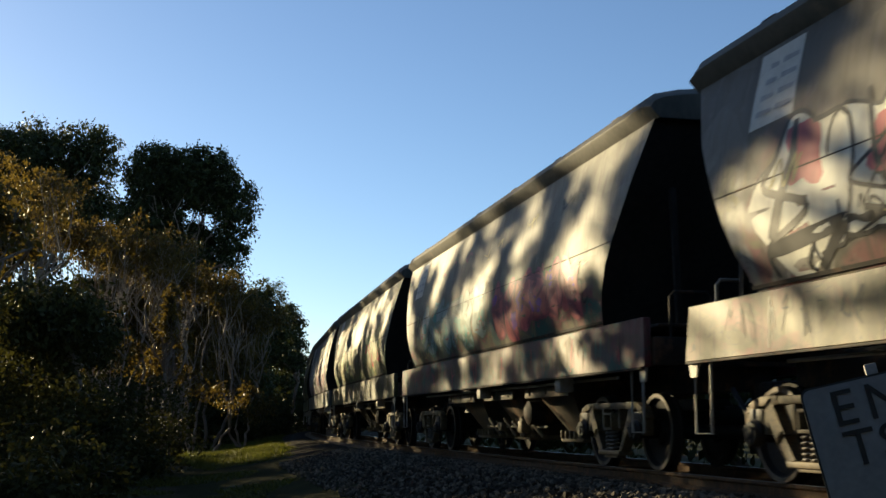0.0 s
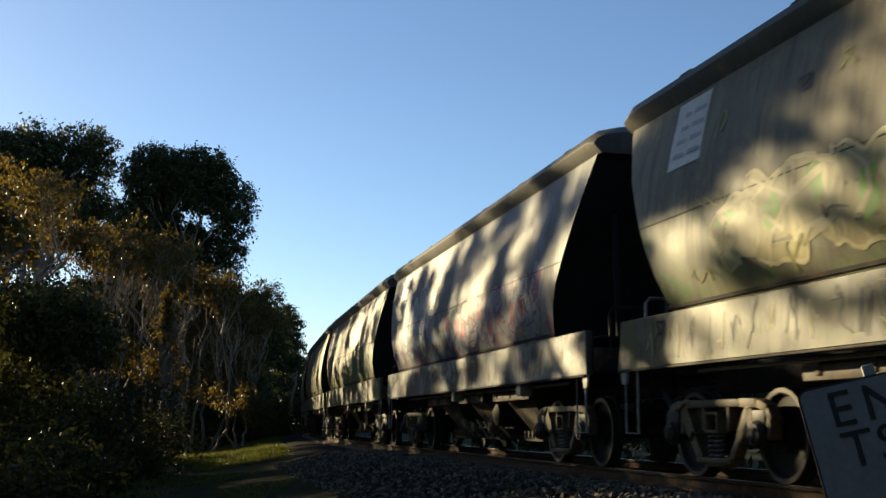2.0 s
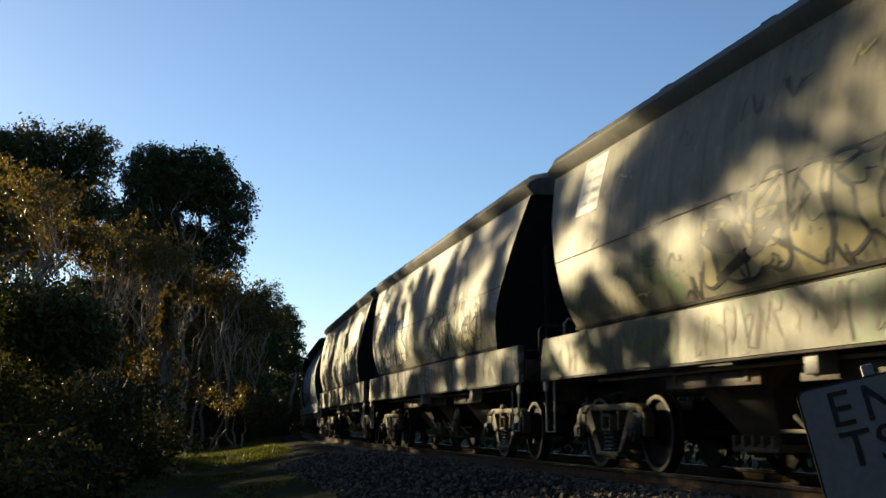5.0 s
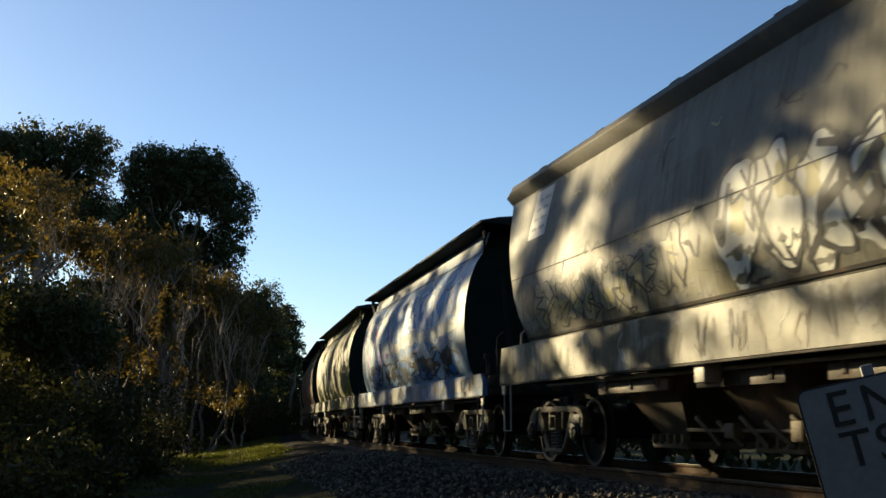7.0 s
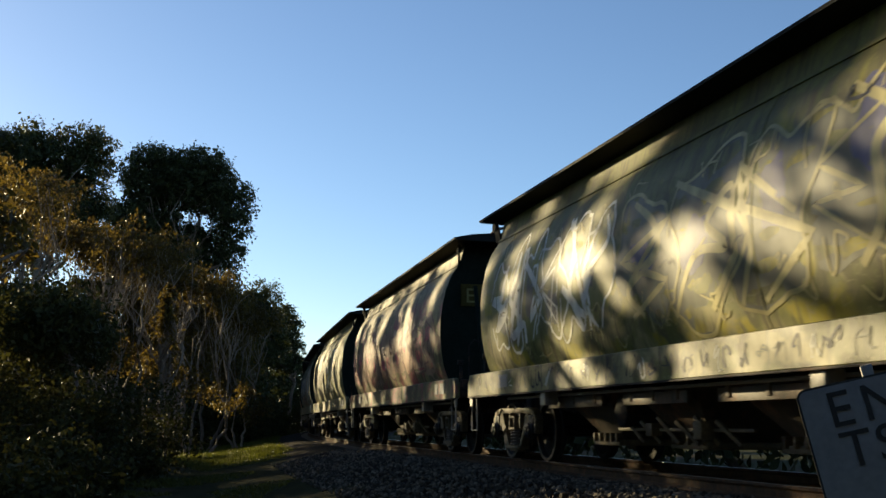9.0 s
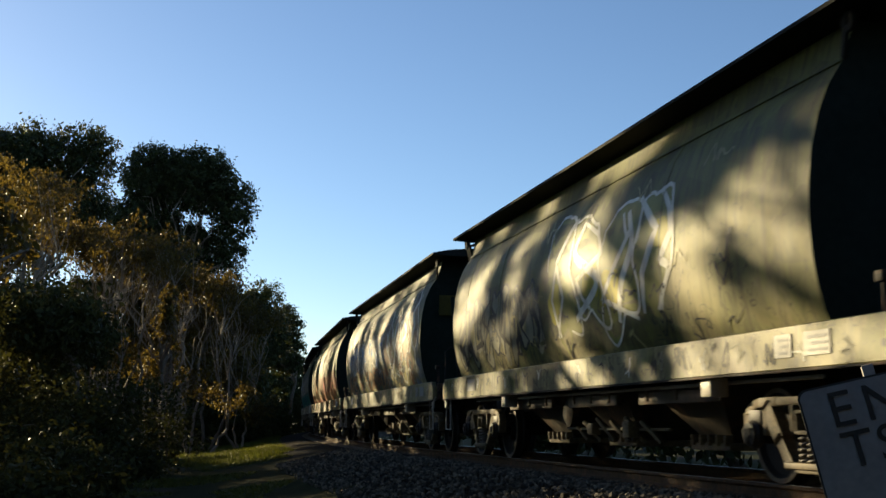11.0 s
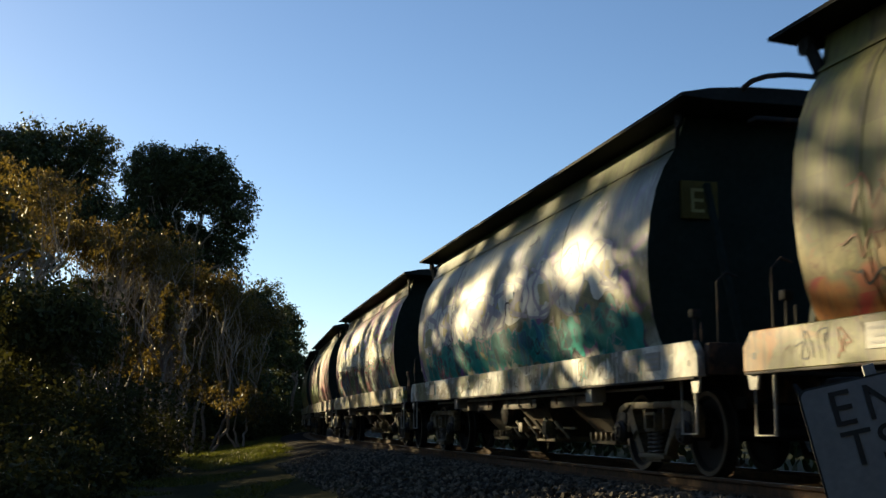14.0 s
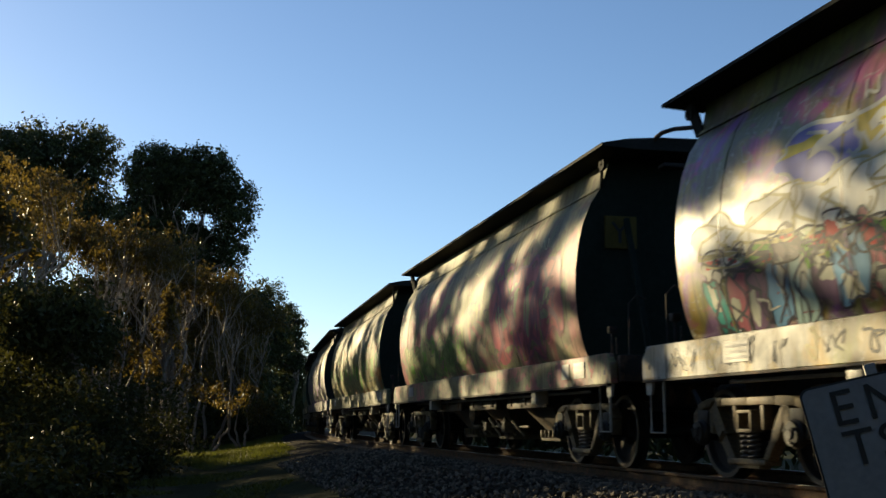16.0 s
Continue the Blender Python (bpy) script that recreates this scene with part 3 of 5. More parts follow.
        part("tally_box", bm, M_PALE, wagon, "small pale box under the side sill")
    bm = bmesh.new()
    for k in range(6):
        xx = -1.4 + k * 0.5
        beam(bm, (xx, 0.72, 0.34), (xx + 0.3, 0.86, 0.6 + 0.05 * (k % 2)), 0.06, 0.05)
    beam(bm, (-1.8, 0.78, 0.5), (1.8, 0.78, 0.5), 0.04, 0.04)
    box(bm, 0.5, 0.7, 0.75, 0.9, 0.42, 0.58, 0.02)
    box(bm, -0.9, -0.7, 0.78, 0.95, 0.4, 0.6, 0.02)
    part("brake_rigging", bm, M_FRAME, wagon, "levers and rods of the gate gear")
    # stirrup steps and corner posts
    for sx in (1, -1):
        for sd in (1, -1):
            bm = bmesh.new()
            x = sx * (half - 0.3)
            y = sd * 1.36
            tube(bm, [(x - 0.17, y, z0), (x - 0.17, y, 0.46), (x + 0.17, y, 0.46), (x + 0.17, y, z0)], 0.017, 6)
            part("step", bm, M_PALE, wagon, "pale welded stirrup step")
            bm = bmesh.new()
            x = sx * (half - 0.12)
            r = [(-0.1, z0 + 0.002), (0.1, z0 + 0.002), (0.06, z0 - 0.16), (-0.06, z0 - 0.16)]
            f0 = [bm.verts.new((x + a, y + 0.015, c)) for a, c in r]
            f1 = [bm.verts.new((x + a, y - 0.015, c)) for a, c in r]
            bm.faces.new(f0)
            bm.faces.new(f1[::-1])
            for k in range(4):
                bm.faces.new((f0[k], f1[k], f1[(k + 1) % 4], f0[(k + 1) % 4]))
            bmesh.ops.recalc_face_normals(bm, faces=bm.faces)
            part("jacking_lug", bm, M_PALE, wagon, smooth=False)
    add_bogie(wagon, -BOGIE_X)
    add_bogie(wagon, BOGIE_X)


def add_sills(wagon, half, z0, z1, y, mat, rake=0.0):
    for sd in (1, -1):
        bm = bmesh.new()
        ch = 0.14
        prof = [(-half, z0), (half, z0), (half - rake * 0.9, z1 - (0.01 if rake else ch)), (half - (rake or ch), z1), (-half + (0.02 if rake else ch), z1), (-half, z1 - (0.02 if rake else ch))]
        f0 = [bm.verts.new((a, sd * y, c)) for a, c in prof]
        f1 = [bm.verts.new((a, sd * (y - 0.09), c)) for a, c in prof]
        bm.faces.new(f0)
        bm.faces.new(f1)
        for k in range(6):
            bm.faces.new((f0[k], f1[k], f1[(k + 1) % 6], f0[(k + 1) % 6]))
        bmesh.ops.recalc_face_normals(bm, faces=bm.faces)
        bmesh.ops.bevel(bm, geom=list(bm.edges), offset=0.008, segments=1, affect="EDGES")
        s = part("side_sill", bm, mat, wagon, "deep painted side sill")
        bm = bmesh.new()
        box(bm, -half + 0.05, half - 0.05, sd * y - 0.05 * (sd > 0) + (0.02 if sd > 0 else -0.02), sd * y + (0.02 if sd > 0 else 0.03), z0 - 0.025, z0 - 0.002, 0.004)
        part("sill_flange", bm, M_STEEL, s)
        # Flush black disc for each lashing hole; the dark inside is painted, not cut
        for x in (-half + 0.2, half - 0.2):
            bm = bmesh.new()
            lathe(bm, [(0.035, sd * (y + 0.001)), (0.035, sd * (y + 0.003))], 12, origin=(x, 0, z0 + 0.14))
            part("lashing_hole_disc", bm, M_BLACK, s)


def wagon_a():
    w = tagged(new("grain_wagon", None), "", "wagon", "grain wagons of the train")
    half = SILL_A / 2
    z0, z1 = 1.18, 1.74
    body = part("body", hopper_shell(PROF_A, INSET_A, half), M_STEEL, w, "curved hopper body with sprayed paint")
    for sx in (1, -1):
        e = part("end_wall", hopper_end(PROF_A, INSET_A, half, sx), M_END_A, w, "sloping end plate darkened to its shaded tone")
    part("weld_seam", strip_on_side(PROF_A, 2.72, -half + 0.8, half - 0.8, 0.014, 0.006), M_STEEL, w)
    part("lower_rail", strip_on_side(PROF_A, 1.79, -half + 1.35, half - 1.35, 0.035, 0.02), M_STEEL, w)
    # curved roof with a downturned edge
    bm = bmesh.new()
    prof = [(1.165, 4.045), (1.268, 4.2), (1.272, 4.222), (1.225, 4.315), (1.1, 4.4), (0.8, 4.47), (0.4, 4.51), (0, 4.52)]
    full = prof + [(-a, c) for a, c in prof[-2::-1]]
    xs = [-half - 0.02, -half + 0.22] + [half * k / 6 for k in range(-5, 6)] + [half - 0.22, half + 0.02]
    rows = [[bm.verts.new((x, a * (0.985 if i in (0, len(xs) - 1) else 1), c - (0.3 * (c - 4.06) if i in (0, len(xs) - 1) else 0))) for a, c in full] for i, x in enumerate(xs)]
    for a, b in zip(rows, rows[1:]):
        for k in range(len(full) - 1):
            bm.faces.new((a[k], a[k + 1], b[k + 1], b[k]))
    bm.faces.new(rows[0])
    bm.faces.new(rows[-1][::-1])
    bmesh.ops.recalc_face_normals(bm, faces=bm.faces)
    roof = part("roof", bm, M_ROOFA, w, "grey galvanised curved roof with downturned edge")
    for k in range(6):
        bm = bmesh.new()
        x = -half + 1.4 + k * 2.3
        tube(bm, [(x - 0.12, 1.12, 4.31), (x - 0.12, 1.12, 4.38), (x + 0.12, 1.12, 4.38), (x + 0.12, 1.12, 4.31)], 0.02, 6)
        part("hatch_latch", bm, M_STEEL, roof)
    add_sills(w, half, z0, z1, 1.4, M_PALE, 0.12)
    bm = bmesh.new()
    rr = [[bm.verts.new((half - a, lerp(PROF_A, z) + 0.006, z)) for z in (3.25, 3.5, 3.75, 4.0)] for a in (1.4, 1.8, 2.15)]
    for a, b in zip(rr, rr[1:]):
        for k in range(3):
            bm.faces.new((a[k], b[k], b[k + 1], a[k + 1]))
    bmesh.ops.recalc_face_normals(bm, faces=bm.faces)
    panel = part("data_panel", bm, M_PANEL, w, "pale lettered data panel")
    for j in range(4):
        for i in range(2):
            z = 3.36 + j * 0.15
            bm = bmesh.new()
            xa = half - 2.1 + i * 0.34
            vs = [bm.verts.new((xx, lerp(PROF_A, zz) + 0.01, zz)) for xx, zz in ((xa, z), (xa + 0.27 - 0.04 * j * i, z), (xa + 0.27 - 0.04 * j * i, z + 0.06), (xa, z + 0.045))]
            bm.faces.new(vs)
            bmesh.ops.recalc_face_normals(bm, faces=bm.faces)
            part("writing_bar", bm, M_POST, panel, smooth=False)
    # end platform rail and hand-brake on the leading end
    for sx in (-1, 1):
        bm = bmesh.new()
        x = sx * (half - 0.05)
        tube(bm, [(x, 1.05, z1 - 0.3), (x, 1.05, 1.98), (x, 1.0, 2.04), (x, 0.6, 2.04), (x, 0.55, 1.98), (x, 0.55, z1 - 0.3)], 0.02, 7)
        part("end_rail", bm, M_PALE if sx > 0 else M_STEEL, w, "bent tube end handrail")
        bm = bmesh.new()
        box(bm, min(x, x - sx * 0.7), max(x, x - sx * 0.7), -1.2, 1.2, z1 - 0.1, z1 - 0.06, 0.01)
        part("end_platform", bm, M_STEEL, w)
        for yy in (0.85, -0.85):
            bm = bmesh.new()
            beam(bm, (sx * (half - 0.25), yy, z1 - 0.06), (sx * (half - 0.35), yy, 3.3), 0.07, 0.07)
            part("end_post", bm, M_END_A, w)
    add_underframe(w, half, z0, False)
    return w


def letter_mesh(text, size, mat):
    cu = bpy.data.curves.new("letter", "FONT")
    cu.body, cu.size, cu.extrude = text, size, 0.002
    ob = new("letter", cu)
    dg = bpy.context.evaluated_depsgraph_get()
    me = bpy.data.meshes.new_from_object(ob.evaluated_get(dg))
    bpy.data.objects.remove(ob)
    me.materials.clear()
    me.materials.append(mat)
    return me


def wagon_b():
    w = tagged(new("grain_wagon", None), "", "wagon", "grain wagons of the train")
    half = SILL_B / 2
    z0, z1 = 1.03, 1.4
    part("body", hopper_shell(PROF_B, INSET_B, half), M_STEEL, w, "pear-shaped hopper body with sprayed paint")
    for sx in (1, -1):
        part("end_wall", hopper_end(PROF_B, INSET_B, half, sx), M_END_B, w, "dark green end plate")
    part("collar_seam", strip_on_side(PROF_B, 3.63, -half + 1.0, half - 1.0, 0.05, 0.02), M_STEEL, w)
    for x in (-3.1, 3.1, half - 2.0):
        bm = bmesh.new()
        rows = [[bm.verts.new((x + dx, lerp(PROF_B, z) + p, z)) for dx, p in ((-0.02, 0), (-0.012, 0.007), (0.012, 0.007), (0.02, 0))] for z, _ in PROF_B[:11]]
        for a, b in zip(rows, rows[1:]):
            for k in range(3):
                bm.faces.new((a[k], a[k + 1], b[k + 1], b[k]))
        bmesh.ops.recalc_face_normals(bm, faces=bm.faces)
        part("side_joint", bm, M_STEEL, w)
    # flat overhanging roof plate with raised middle
    bm = bmesh.new()
    xa, xb = -half + 0.3, half - 0.55
    prof = [(1.34, 4.02), (1.345, 4.05), (1.0, 4.12), (0.55, 4.16), (0, 4.17)]
    low = [(1.34, 4.015), (0.9, 3.99), (0, 3.99)]
    full = prof + [(-a, c) for a, c in prof[-2::-1]] + [(-a, c) for a, c in low] + [(a, c) for a, c in low[-2::-1]]
    rows = [[bm.verts.new((x, a, c)) for a, c in full] for x in np.linspace(xa, xb, 10)]
    n = len(full)
    for a, b in zip(rows, rows[1:]):
        for k in range(n):
            bm.faces.new((a[k], a[(k + 1) % n], b[(k + 1) % n], b[k]))
    bm.faces.new(rows[0])
    bm.faces.new(rows[-1][::-1])
    bmesh.ops.recalc_face_normals(bm, faces=bm.faces)
    roof = part("roof", bm, M_ROOFB, w, "dark flat overhanging roof plate")
    for sx, x in ((-1, xa + 0.55), (1, xb - 0.3)):
        for sd in (1, -1):
            bm = bmesh.new()
            lathe(bm, [(0.035, -0.02), (0.09, -0.02), (0.09, 0.02), (0.035, 0.02)], 14, origin=(x + sx * 0.02, sd * 1.14, 3.9))
            bm.faces.ensure_lookup_table()
            caps = [f for f in bm.faces if len(f.verts) > 4]
            bmesh.ops.delete(bm, geom=caps, context="FACES_ONLY")
            beam(bm, (x, sd * 1.14, 3.98), (x - sx * 0.14, sd * 1.1, 3.62), 0.04, 0.1)
            part("lifting_lug", bm, M_ROOFB, w, "dark lifting lug with an eye")
    for sx, x in ((-1, xa), (1, xb)):
        bm = bmesh.new()
        xe = x - sx * 0.04
        tube(bm, [(xe, 0.62, 4.1), (xe + sx * 0.06, 0.62, 4.15), (xe + sx * 0.16, 0.58, 4.19), (xe + sx * 0.26, 0.46, 4.22), (xe + sx * 0.3, 0.25, 4.24), (xe + sx * 0.3, -0.25, 4.24), (xe + sx * 0.26, -0.46, 4.22), (xe + sx * 0.16, -0.58, 4.19), (xe + sx * 0.06, -0.62, 4.15), (xe, -0.62, 4.1)], 0.03, 8)
        part("roof_hoop", bm, M_STEEL, w, "bent tube hoop at the roof end")
        bm = bmesh.new()
        box(bm, min(x, x + sx * 0.2), max(x, x + sx * 0.2), -0.6, 0.6, 3.74, 3.79, 0.01)
        part("roof_step", bm, M_STEEL, w)
    add_sills(w, half, z0, z1, 1.4, M_PALE)
    for sx in (-1, 1):
        x = sx * (half - 0.08)
        bm = bmesh.new()
        tube(bm, [(x, 1.12, z1 - 0.2), (x, 1.12, 2.0), (x, 1.02, 2.1), (x, 0.9, 2.06)], 0.013, 7)
        part("corner_rail", bm, M_STEEL, w, "bent corner handrail")
        bm = bmesh.new()
        x2 = sx * (half - 0.45)
        tube(bm, [(x2, 1.2, z1), (x2, 1.2, 1.68)], 0.02, 7)
        box(bm, x2 - 0.05, x2 + 0.05, 1.15, 1.25, 1.66, 1.75, 0.01)
        tube(bm, [(x2 - 0.15, 1.2, z1), (x2 - 0.15, 1.2, 1.6)], 0.014, 6)
        part("valve_stand", bm, M_STEEL, w, "small valve stand on the sill")
        bm = bmesh.new()
        box(bm, min(x, x - sx * 0.85), max(x, x - sx * 0.85), -1.2, 1.2, z1 - 0.1, z1 - 0.06, 0.01)
        part("end_platform", bm, M_STEEL, w)
        for yy in (0.8, -0.8):
            bm = bmesh.new()
            beam(bm, (sx * (half - 0.2), yy, z1 - 0.06), (sx * (half - 0.9), yy, 3.2), 0.07, 0.07)
            part("end_post", bm, M_END_B, w)
    for x, wd in ((half - 2.4, 0.5), (-half + 0.9, 0.4), (-half + 1.5, 0.28)):
        bm = bmesh.new()
        box(bm, x, x + wd, 1.4, 1.412, z0 + 0.1, z0 + 0.3, 0.0)
        pl = part("data_plate", bm, M_PLATE, w, "small white data plate", smooth=False)
        for j in range(3):
            bm = bmesh.new()
            box(bm, x + 0.04, x + wd - 0.06 - 0.05 * (j % 2), 1.412, 1.415, z0 + 0.13 + j * 0.055, z0 + 0.155 + j * 0.055)
            part("writing_bar", bm, M_POST, pl, smooth=False)
    add_underframe(w, half, z0, True)
    return w


def end_panel(w, text):
    """Dull yellow panel on the end plate, lettered."""
    half = SILL_B / 2
    bm = bmesh.new()
    box(bm, -half + 0.985, -half + 1.06, 0.62, 1.06, 2.82, 3.25, 0.006)
    patch = part("end_panel", bm, M_YELLOW, w, "dull yellow panel" + (" lettered " + text if text else ""), smooth=False)
    if text:
        le = part("letter", letter_mesh(text, 0.4, M_PALEYELLOW if text == "E" else M_BLACK), None, patch, ("pale yellow" if text == "E" else "black") + " letter " + text)
        le.matrix_local = Matrix.Translation((-half + 0.978, 0.98, 2.89)) @ Matrix(((0, 0, -1, 0), (-1, 0, 0, 0), (0, 1, 0, 0), (0, 0, 0, 1)))


# ---- graffiti: sprayed shapes lying on the curved sides
def on_side(prof, x, z, proud):
    return (x, lerp(prof, z) + proud, z)


def stroke(verts, faces, prof, pts, width, proud, zlo, zhi):
    """A sprayed line: a ribbon along pts, following the side."""
    pts = [np.array(p, float) for p in pts]
    k0 = len(verts)
    n = len(pts)
    for i, p in enumerate(pts):
        d = pts[min(i + 1, n - 1)] - pts[max(i - 1, 0)]
        d = d / (np.linalg.norm(d) + 1e-6)
        nrm = np.array((-d[1], d[0]))
        ww = width * (0.55 + 0.45 * math.sin(math.pi * (i + 0.5) / n))
        for sg in (-1, 1):
            q = p + nrm * sg * ww / 2
            verts.append(on_side(prof, q[0], float(np.clip(q[1], zlo, zhi)), proud))
    for i in range(n - 1):
        a = k0 + 2 * i
        faces.append((a, a + 1, a + 3, a + 2))


def spline(ctrl, n):
    """Smooth curve through control points."""
    c = [np.array(p, float) for p in ctrl]
    c = [2 * c[0] - c[1]] + c + [2 * c[-1] - c[-2]]
    out = []
    for i in range(1, len(c) - 2):
        for k in range(n):
            t = k / n
            out.append(0.5 * ((2 * c[i]) + (-c[i - 1] + c[i + 1]) * t + (2 * c[i - 1] - 5 * c[i] + 4 * c[i + 1] - c[i + 2]) * t * t + (-c[i - 1] + 3 * c[i] - 3 * c[i + 1] + c[i + 2]) * t ** 3))
    out.append(c[-2])
    return out


def edge(cx, cz, rx, rz, ph, jag, tilt, f, a):
    """Jagged letter edge at angle a, shrunk by f."""
    saw = abs(((a * 2.5 / math.pi + ph[2]) % 1.0) - 0.5) * 2 - 0.5
    r = f * (1 + jag * (math.sin(2 * a + ph[0]) * .45 + math.sin(4 * a + ph[1]) * .4 + saw * .8))
    c, s = math.cos(a), math.sin(a)
    q = max(abs(c), abs(s)) ** 0.55
    dz = r * rz * s / q
    return cx + r * rx * c / q + tilt * dz, cz + dz


def blob(verts, faces, prof, cx, cz, rx, rz, ph, proud, zlo, zhi, jag=0.28, tilt=0.0):
    n = 26
    rings = []
    for f in (0.0, 0.34, 0.67, 1.0):
        ring = []
        for k in range(n if f else 1):
            x, z = edge(cx, cz, rx, rz, ph, jag, tilt, f, 2 * math.pi * k / n)
            ring.append(len(verts))
            verts.append(on_side(prof, x, float(np.clip(z, zlo, zhi)), proud))
        rings.append(ring)
    for k in range(n):
        faces.append((rings[0][0], rings[1][k], rings[1][(k + 1) % n]))
        for a, b in ((1, 2), (2, 3)):
            faces.append((rings[a][k], rings[b][k], rings[b][(k + 1) % n], rings[a][(k + 1) % n]))


def angular(ctrl):
    """Straight strokes with sharp turns."""
    out = []
    for p, q in zip(ctrl, ctrl[1:]):
        p, q = np.array(p, float), np.array(q, float)
        out += [p + (q - p) * k / 6 for k in range(6)]
    return out + [np.array(ctrl[-1], float)]


SPRAY = {}


def spray(c):
    key = tuple(round(v, 3) for v in c)
    if key not in SPRAY:
        SPRAY[key] = spray_mat("spray_paint", key)
    return SPRAY[key]


def half_of(prof):
    return (SILL_A if prof is PROF_A else SILL_B) / 2


def end_tags(wagon, seed):
    """Pale scribbles on the dark end plate."""
    rng = np.random.default_rng(seed)
    xe = -(SILL_B / 2 - 1.09)
    for row in range(4):
        zc, y = 2.55 - 0.24 * row, 1.0 - 0.1 * row
        for k in range(2):
            n = int(rng.integers(6, 11))
            pts = [np.array((y - 0.075 * j + rng.uniform(-.03, .03), zc + (0.09 if j % 2 else -0.09) * rng.uniform(.4, 1.2))) for j in range(n)]
            v, f = [], []
            for i, p in enumerate(spline(pts, 4)):
                v += [(xe - 0.012 - lerp(INSET_B, 2.3) + 1.04, p[0], p[1] - 0.01), (xe - 0.012 - lerp(INSET_B, 2.3) + 1.04, p[0] + 0.008, p[1] + 0.01)]
                if i:
                    m = 2 * i
                    f.append((m - 2, m - 1, m + 1, m))
            part("end_tag", raw_mesh("end_tag", v, f, spray((0.16, 0.18, 0.17))), None, wagon, "pale scribbled tag")
            y -= 0.075 * n + 0.12


def graffiti(wagon, prof, seed, pieces, sill):
    """pieces: (x0, x1, z0, z1, fill colour, second colour, outline colour, letters)."""
    rng = np.random.default_rng(seed)
    zlo, zhi = prof[0][0] + 0.05, prof[-3][0]

    def piece(name, parent, colour, draw, label=""):
        v, f = [], []
        draw(v, f)
        return part(name, raw_mesh(name, v, f, spray(colour), True), None, parent, label)

    for x0, x1, z0, z1, fill, second, line, count in pieces:
        count = round(count * 1.45) if count < 9 else count
        step = (x1 - x0) / count
        for i in range(count):
            cx, cz = x0 + (i + 0.5) * step, (z0 + z1) / 2 + rng.uniform(-.08, .08)
            rx, rz = step * rng.uniform(0.46, 0.66), (z1 - z0) / 2 * rng.uniform(0.85, 1.1)
            tl = rng.uniform(-.25, .25)
            up = 0.0006 * (i % 6)
            ph = rng.uniform(0, 6.28, 3)
            if isinstance(fill[0], tuple):
                shade = fill[int(rng.integers(len(fill)))]
            else:
                shade = fill
            letter = piece("sprayed_letter", wagon, shade, lambda v, f: blob(v, f, prof, cx, cz, rx, rz, ph, 0.003 + up * 0.4, zlo, zhi, 0.3, tl), "faded sprayed letter")
            piece("patch", letter, second, lambda v, f: blob(v, f, prof, cx + rng.uniform(-.3, .3) * step, cz + rng.uniform(-.5, .5) * rz, rx * rng.uniform(.3, .55), rz * rng.uniform(.25, .5), rng.uniform(0, 6.28, 3), 0.0048, zlo, zhi, 0.3, tl))
            for j in range(2):
                m = int(rng.integers(4, 7))
                pts = [(cx + rng.uniform(-.55, .55) * step, cz + (rz * (-.95 + 1.9 * k / (m - 1)) if rng.random() < .75 else rng.uniform(-.8, .8) * rz)) for k in range(m)]
                piece("stroke", letter, line, lambda v, f: stroke(v, f, prof, angular(pts) if rng.random() < .6 else spline(pts, 7), (rng.uniform(0.04, 0.15) if count < 10 else rng.uniform(0.02, 0.045)), 0.0058 + 0.0006 * j, zlo, zhi))
            ring = [edge(cx, cz, rx, rz, ph, 0.3, tl, 1.0, a) for a in np.linspace(0.2, 5.9 if i % 3 else 4.4, 60)]
            piece("outline", letter, line, lambda v, f: stroke(v, f, prof, ring, 0.05 if count < 10 else 0.025, 0.0072, zlo, zhi))
    # thin handwriting loops over the lower side
    for row in range(4):
        x = -half_of(prof) + 1.6 + rng.uniform(0, 1)
        while x < half_of(prof) - 2.2:
            n, hgt = int(rng.integers(5, 11)), rng.uniform(0.12, 0.34)
            zc = zlo + 0.2 + (row * 0.34 if row < 3 else 1.55) + rng.uniform(-.1, .1)
            pts = [(x + 0.06 * k + rng.uniform(-.1, .1), zc + hgt * rng.uniform(-.6, .6)) for k in range(n)]
            c = pieces[0][6] if rng.random() < 0.6 else (INK if rng.random() < 0.6 else CREAM)
            piece("sprayed_tag", wagon, c, lambda v, f: stroke(v, f, prof, spline(pts, 5), rng.uniform(0.014, 0.034), 0.0085, zlo, zhi), "thin sprayed tag")
            x += 0.06 * n + rng.uniform(0.15, 1.5)
    # tags on the sill
    half, z0, z1, c = sill
    flat = ((z0, 1.4), (z1, 1.4))
    for i in range(46):
        cx = -half + 0.5 + (2 * half - 1.2) * (i + rng.random() * 0.8) / 46
        pts = [(cx + 0.025 * k + rng.uniform(-.09, .09), rng.uniform(z0 + .05, z1 - .05)) for k in range(int(rng.integers(4, 9)))]
        piece("sill_tag", wagon, c if i % 3 else (pieces[-1][6] if i % 2 else pieces[0][4] if not isinstance(pieces[0][4][0], tuple) else CREAM), lambda v, f: stroke(v, f, flat, spline(pts, 5), rng.uniform(0.01, 0.034), 0.004, z0 + .02, z1 - .02), "small sprayed tag on the sill")


TAN, OLIVE, GREY, BLUEG = (0.34, 0.3, 0.18), (0.2, 0.2, 0.08), (0.29, 0.28, 0.22), (0.22, 0.26, 0.3)
PINK, TEAL, WHITE, BLUE, PURPLE = (0.46, 0.17, 0.18), (0.04, 0.2, 0.18), (0.8, 0.78, 0.7), (0.06, 0.17, 0.38), (0.2, 0.09, 0.28)
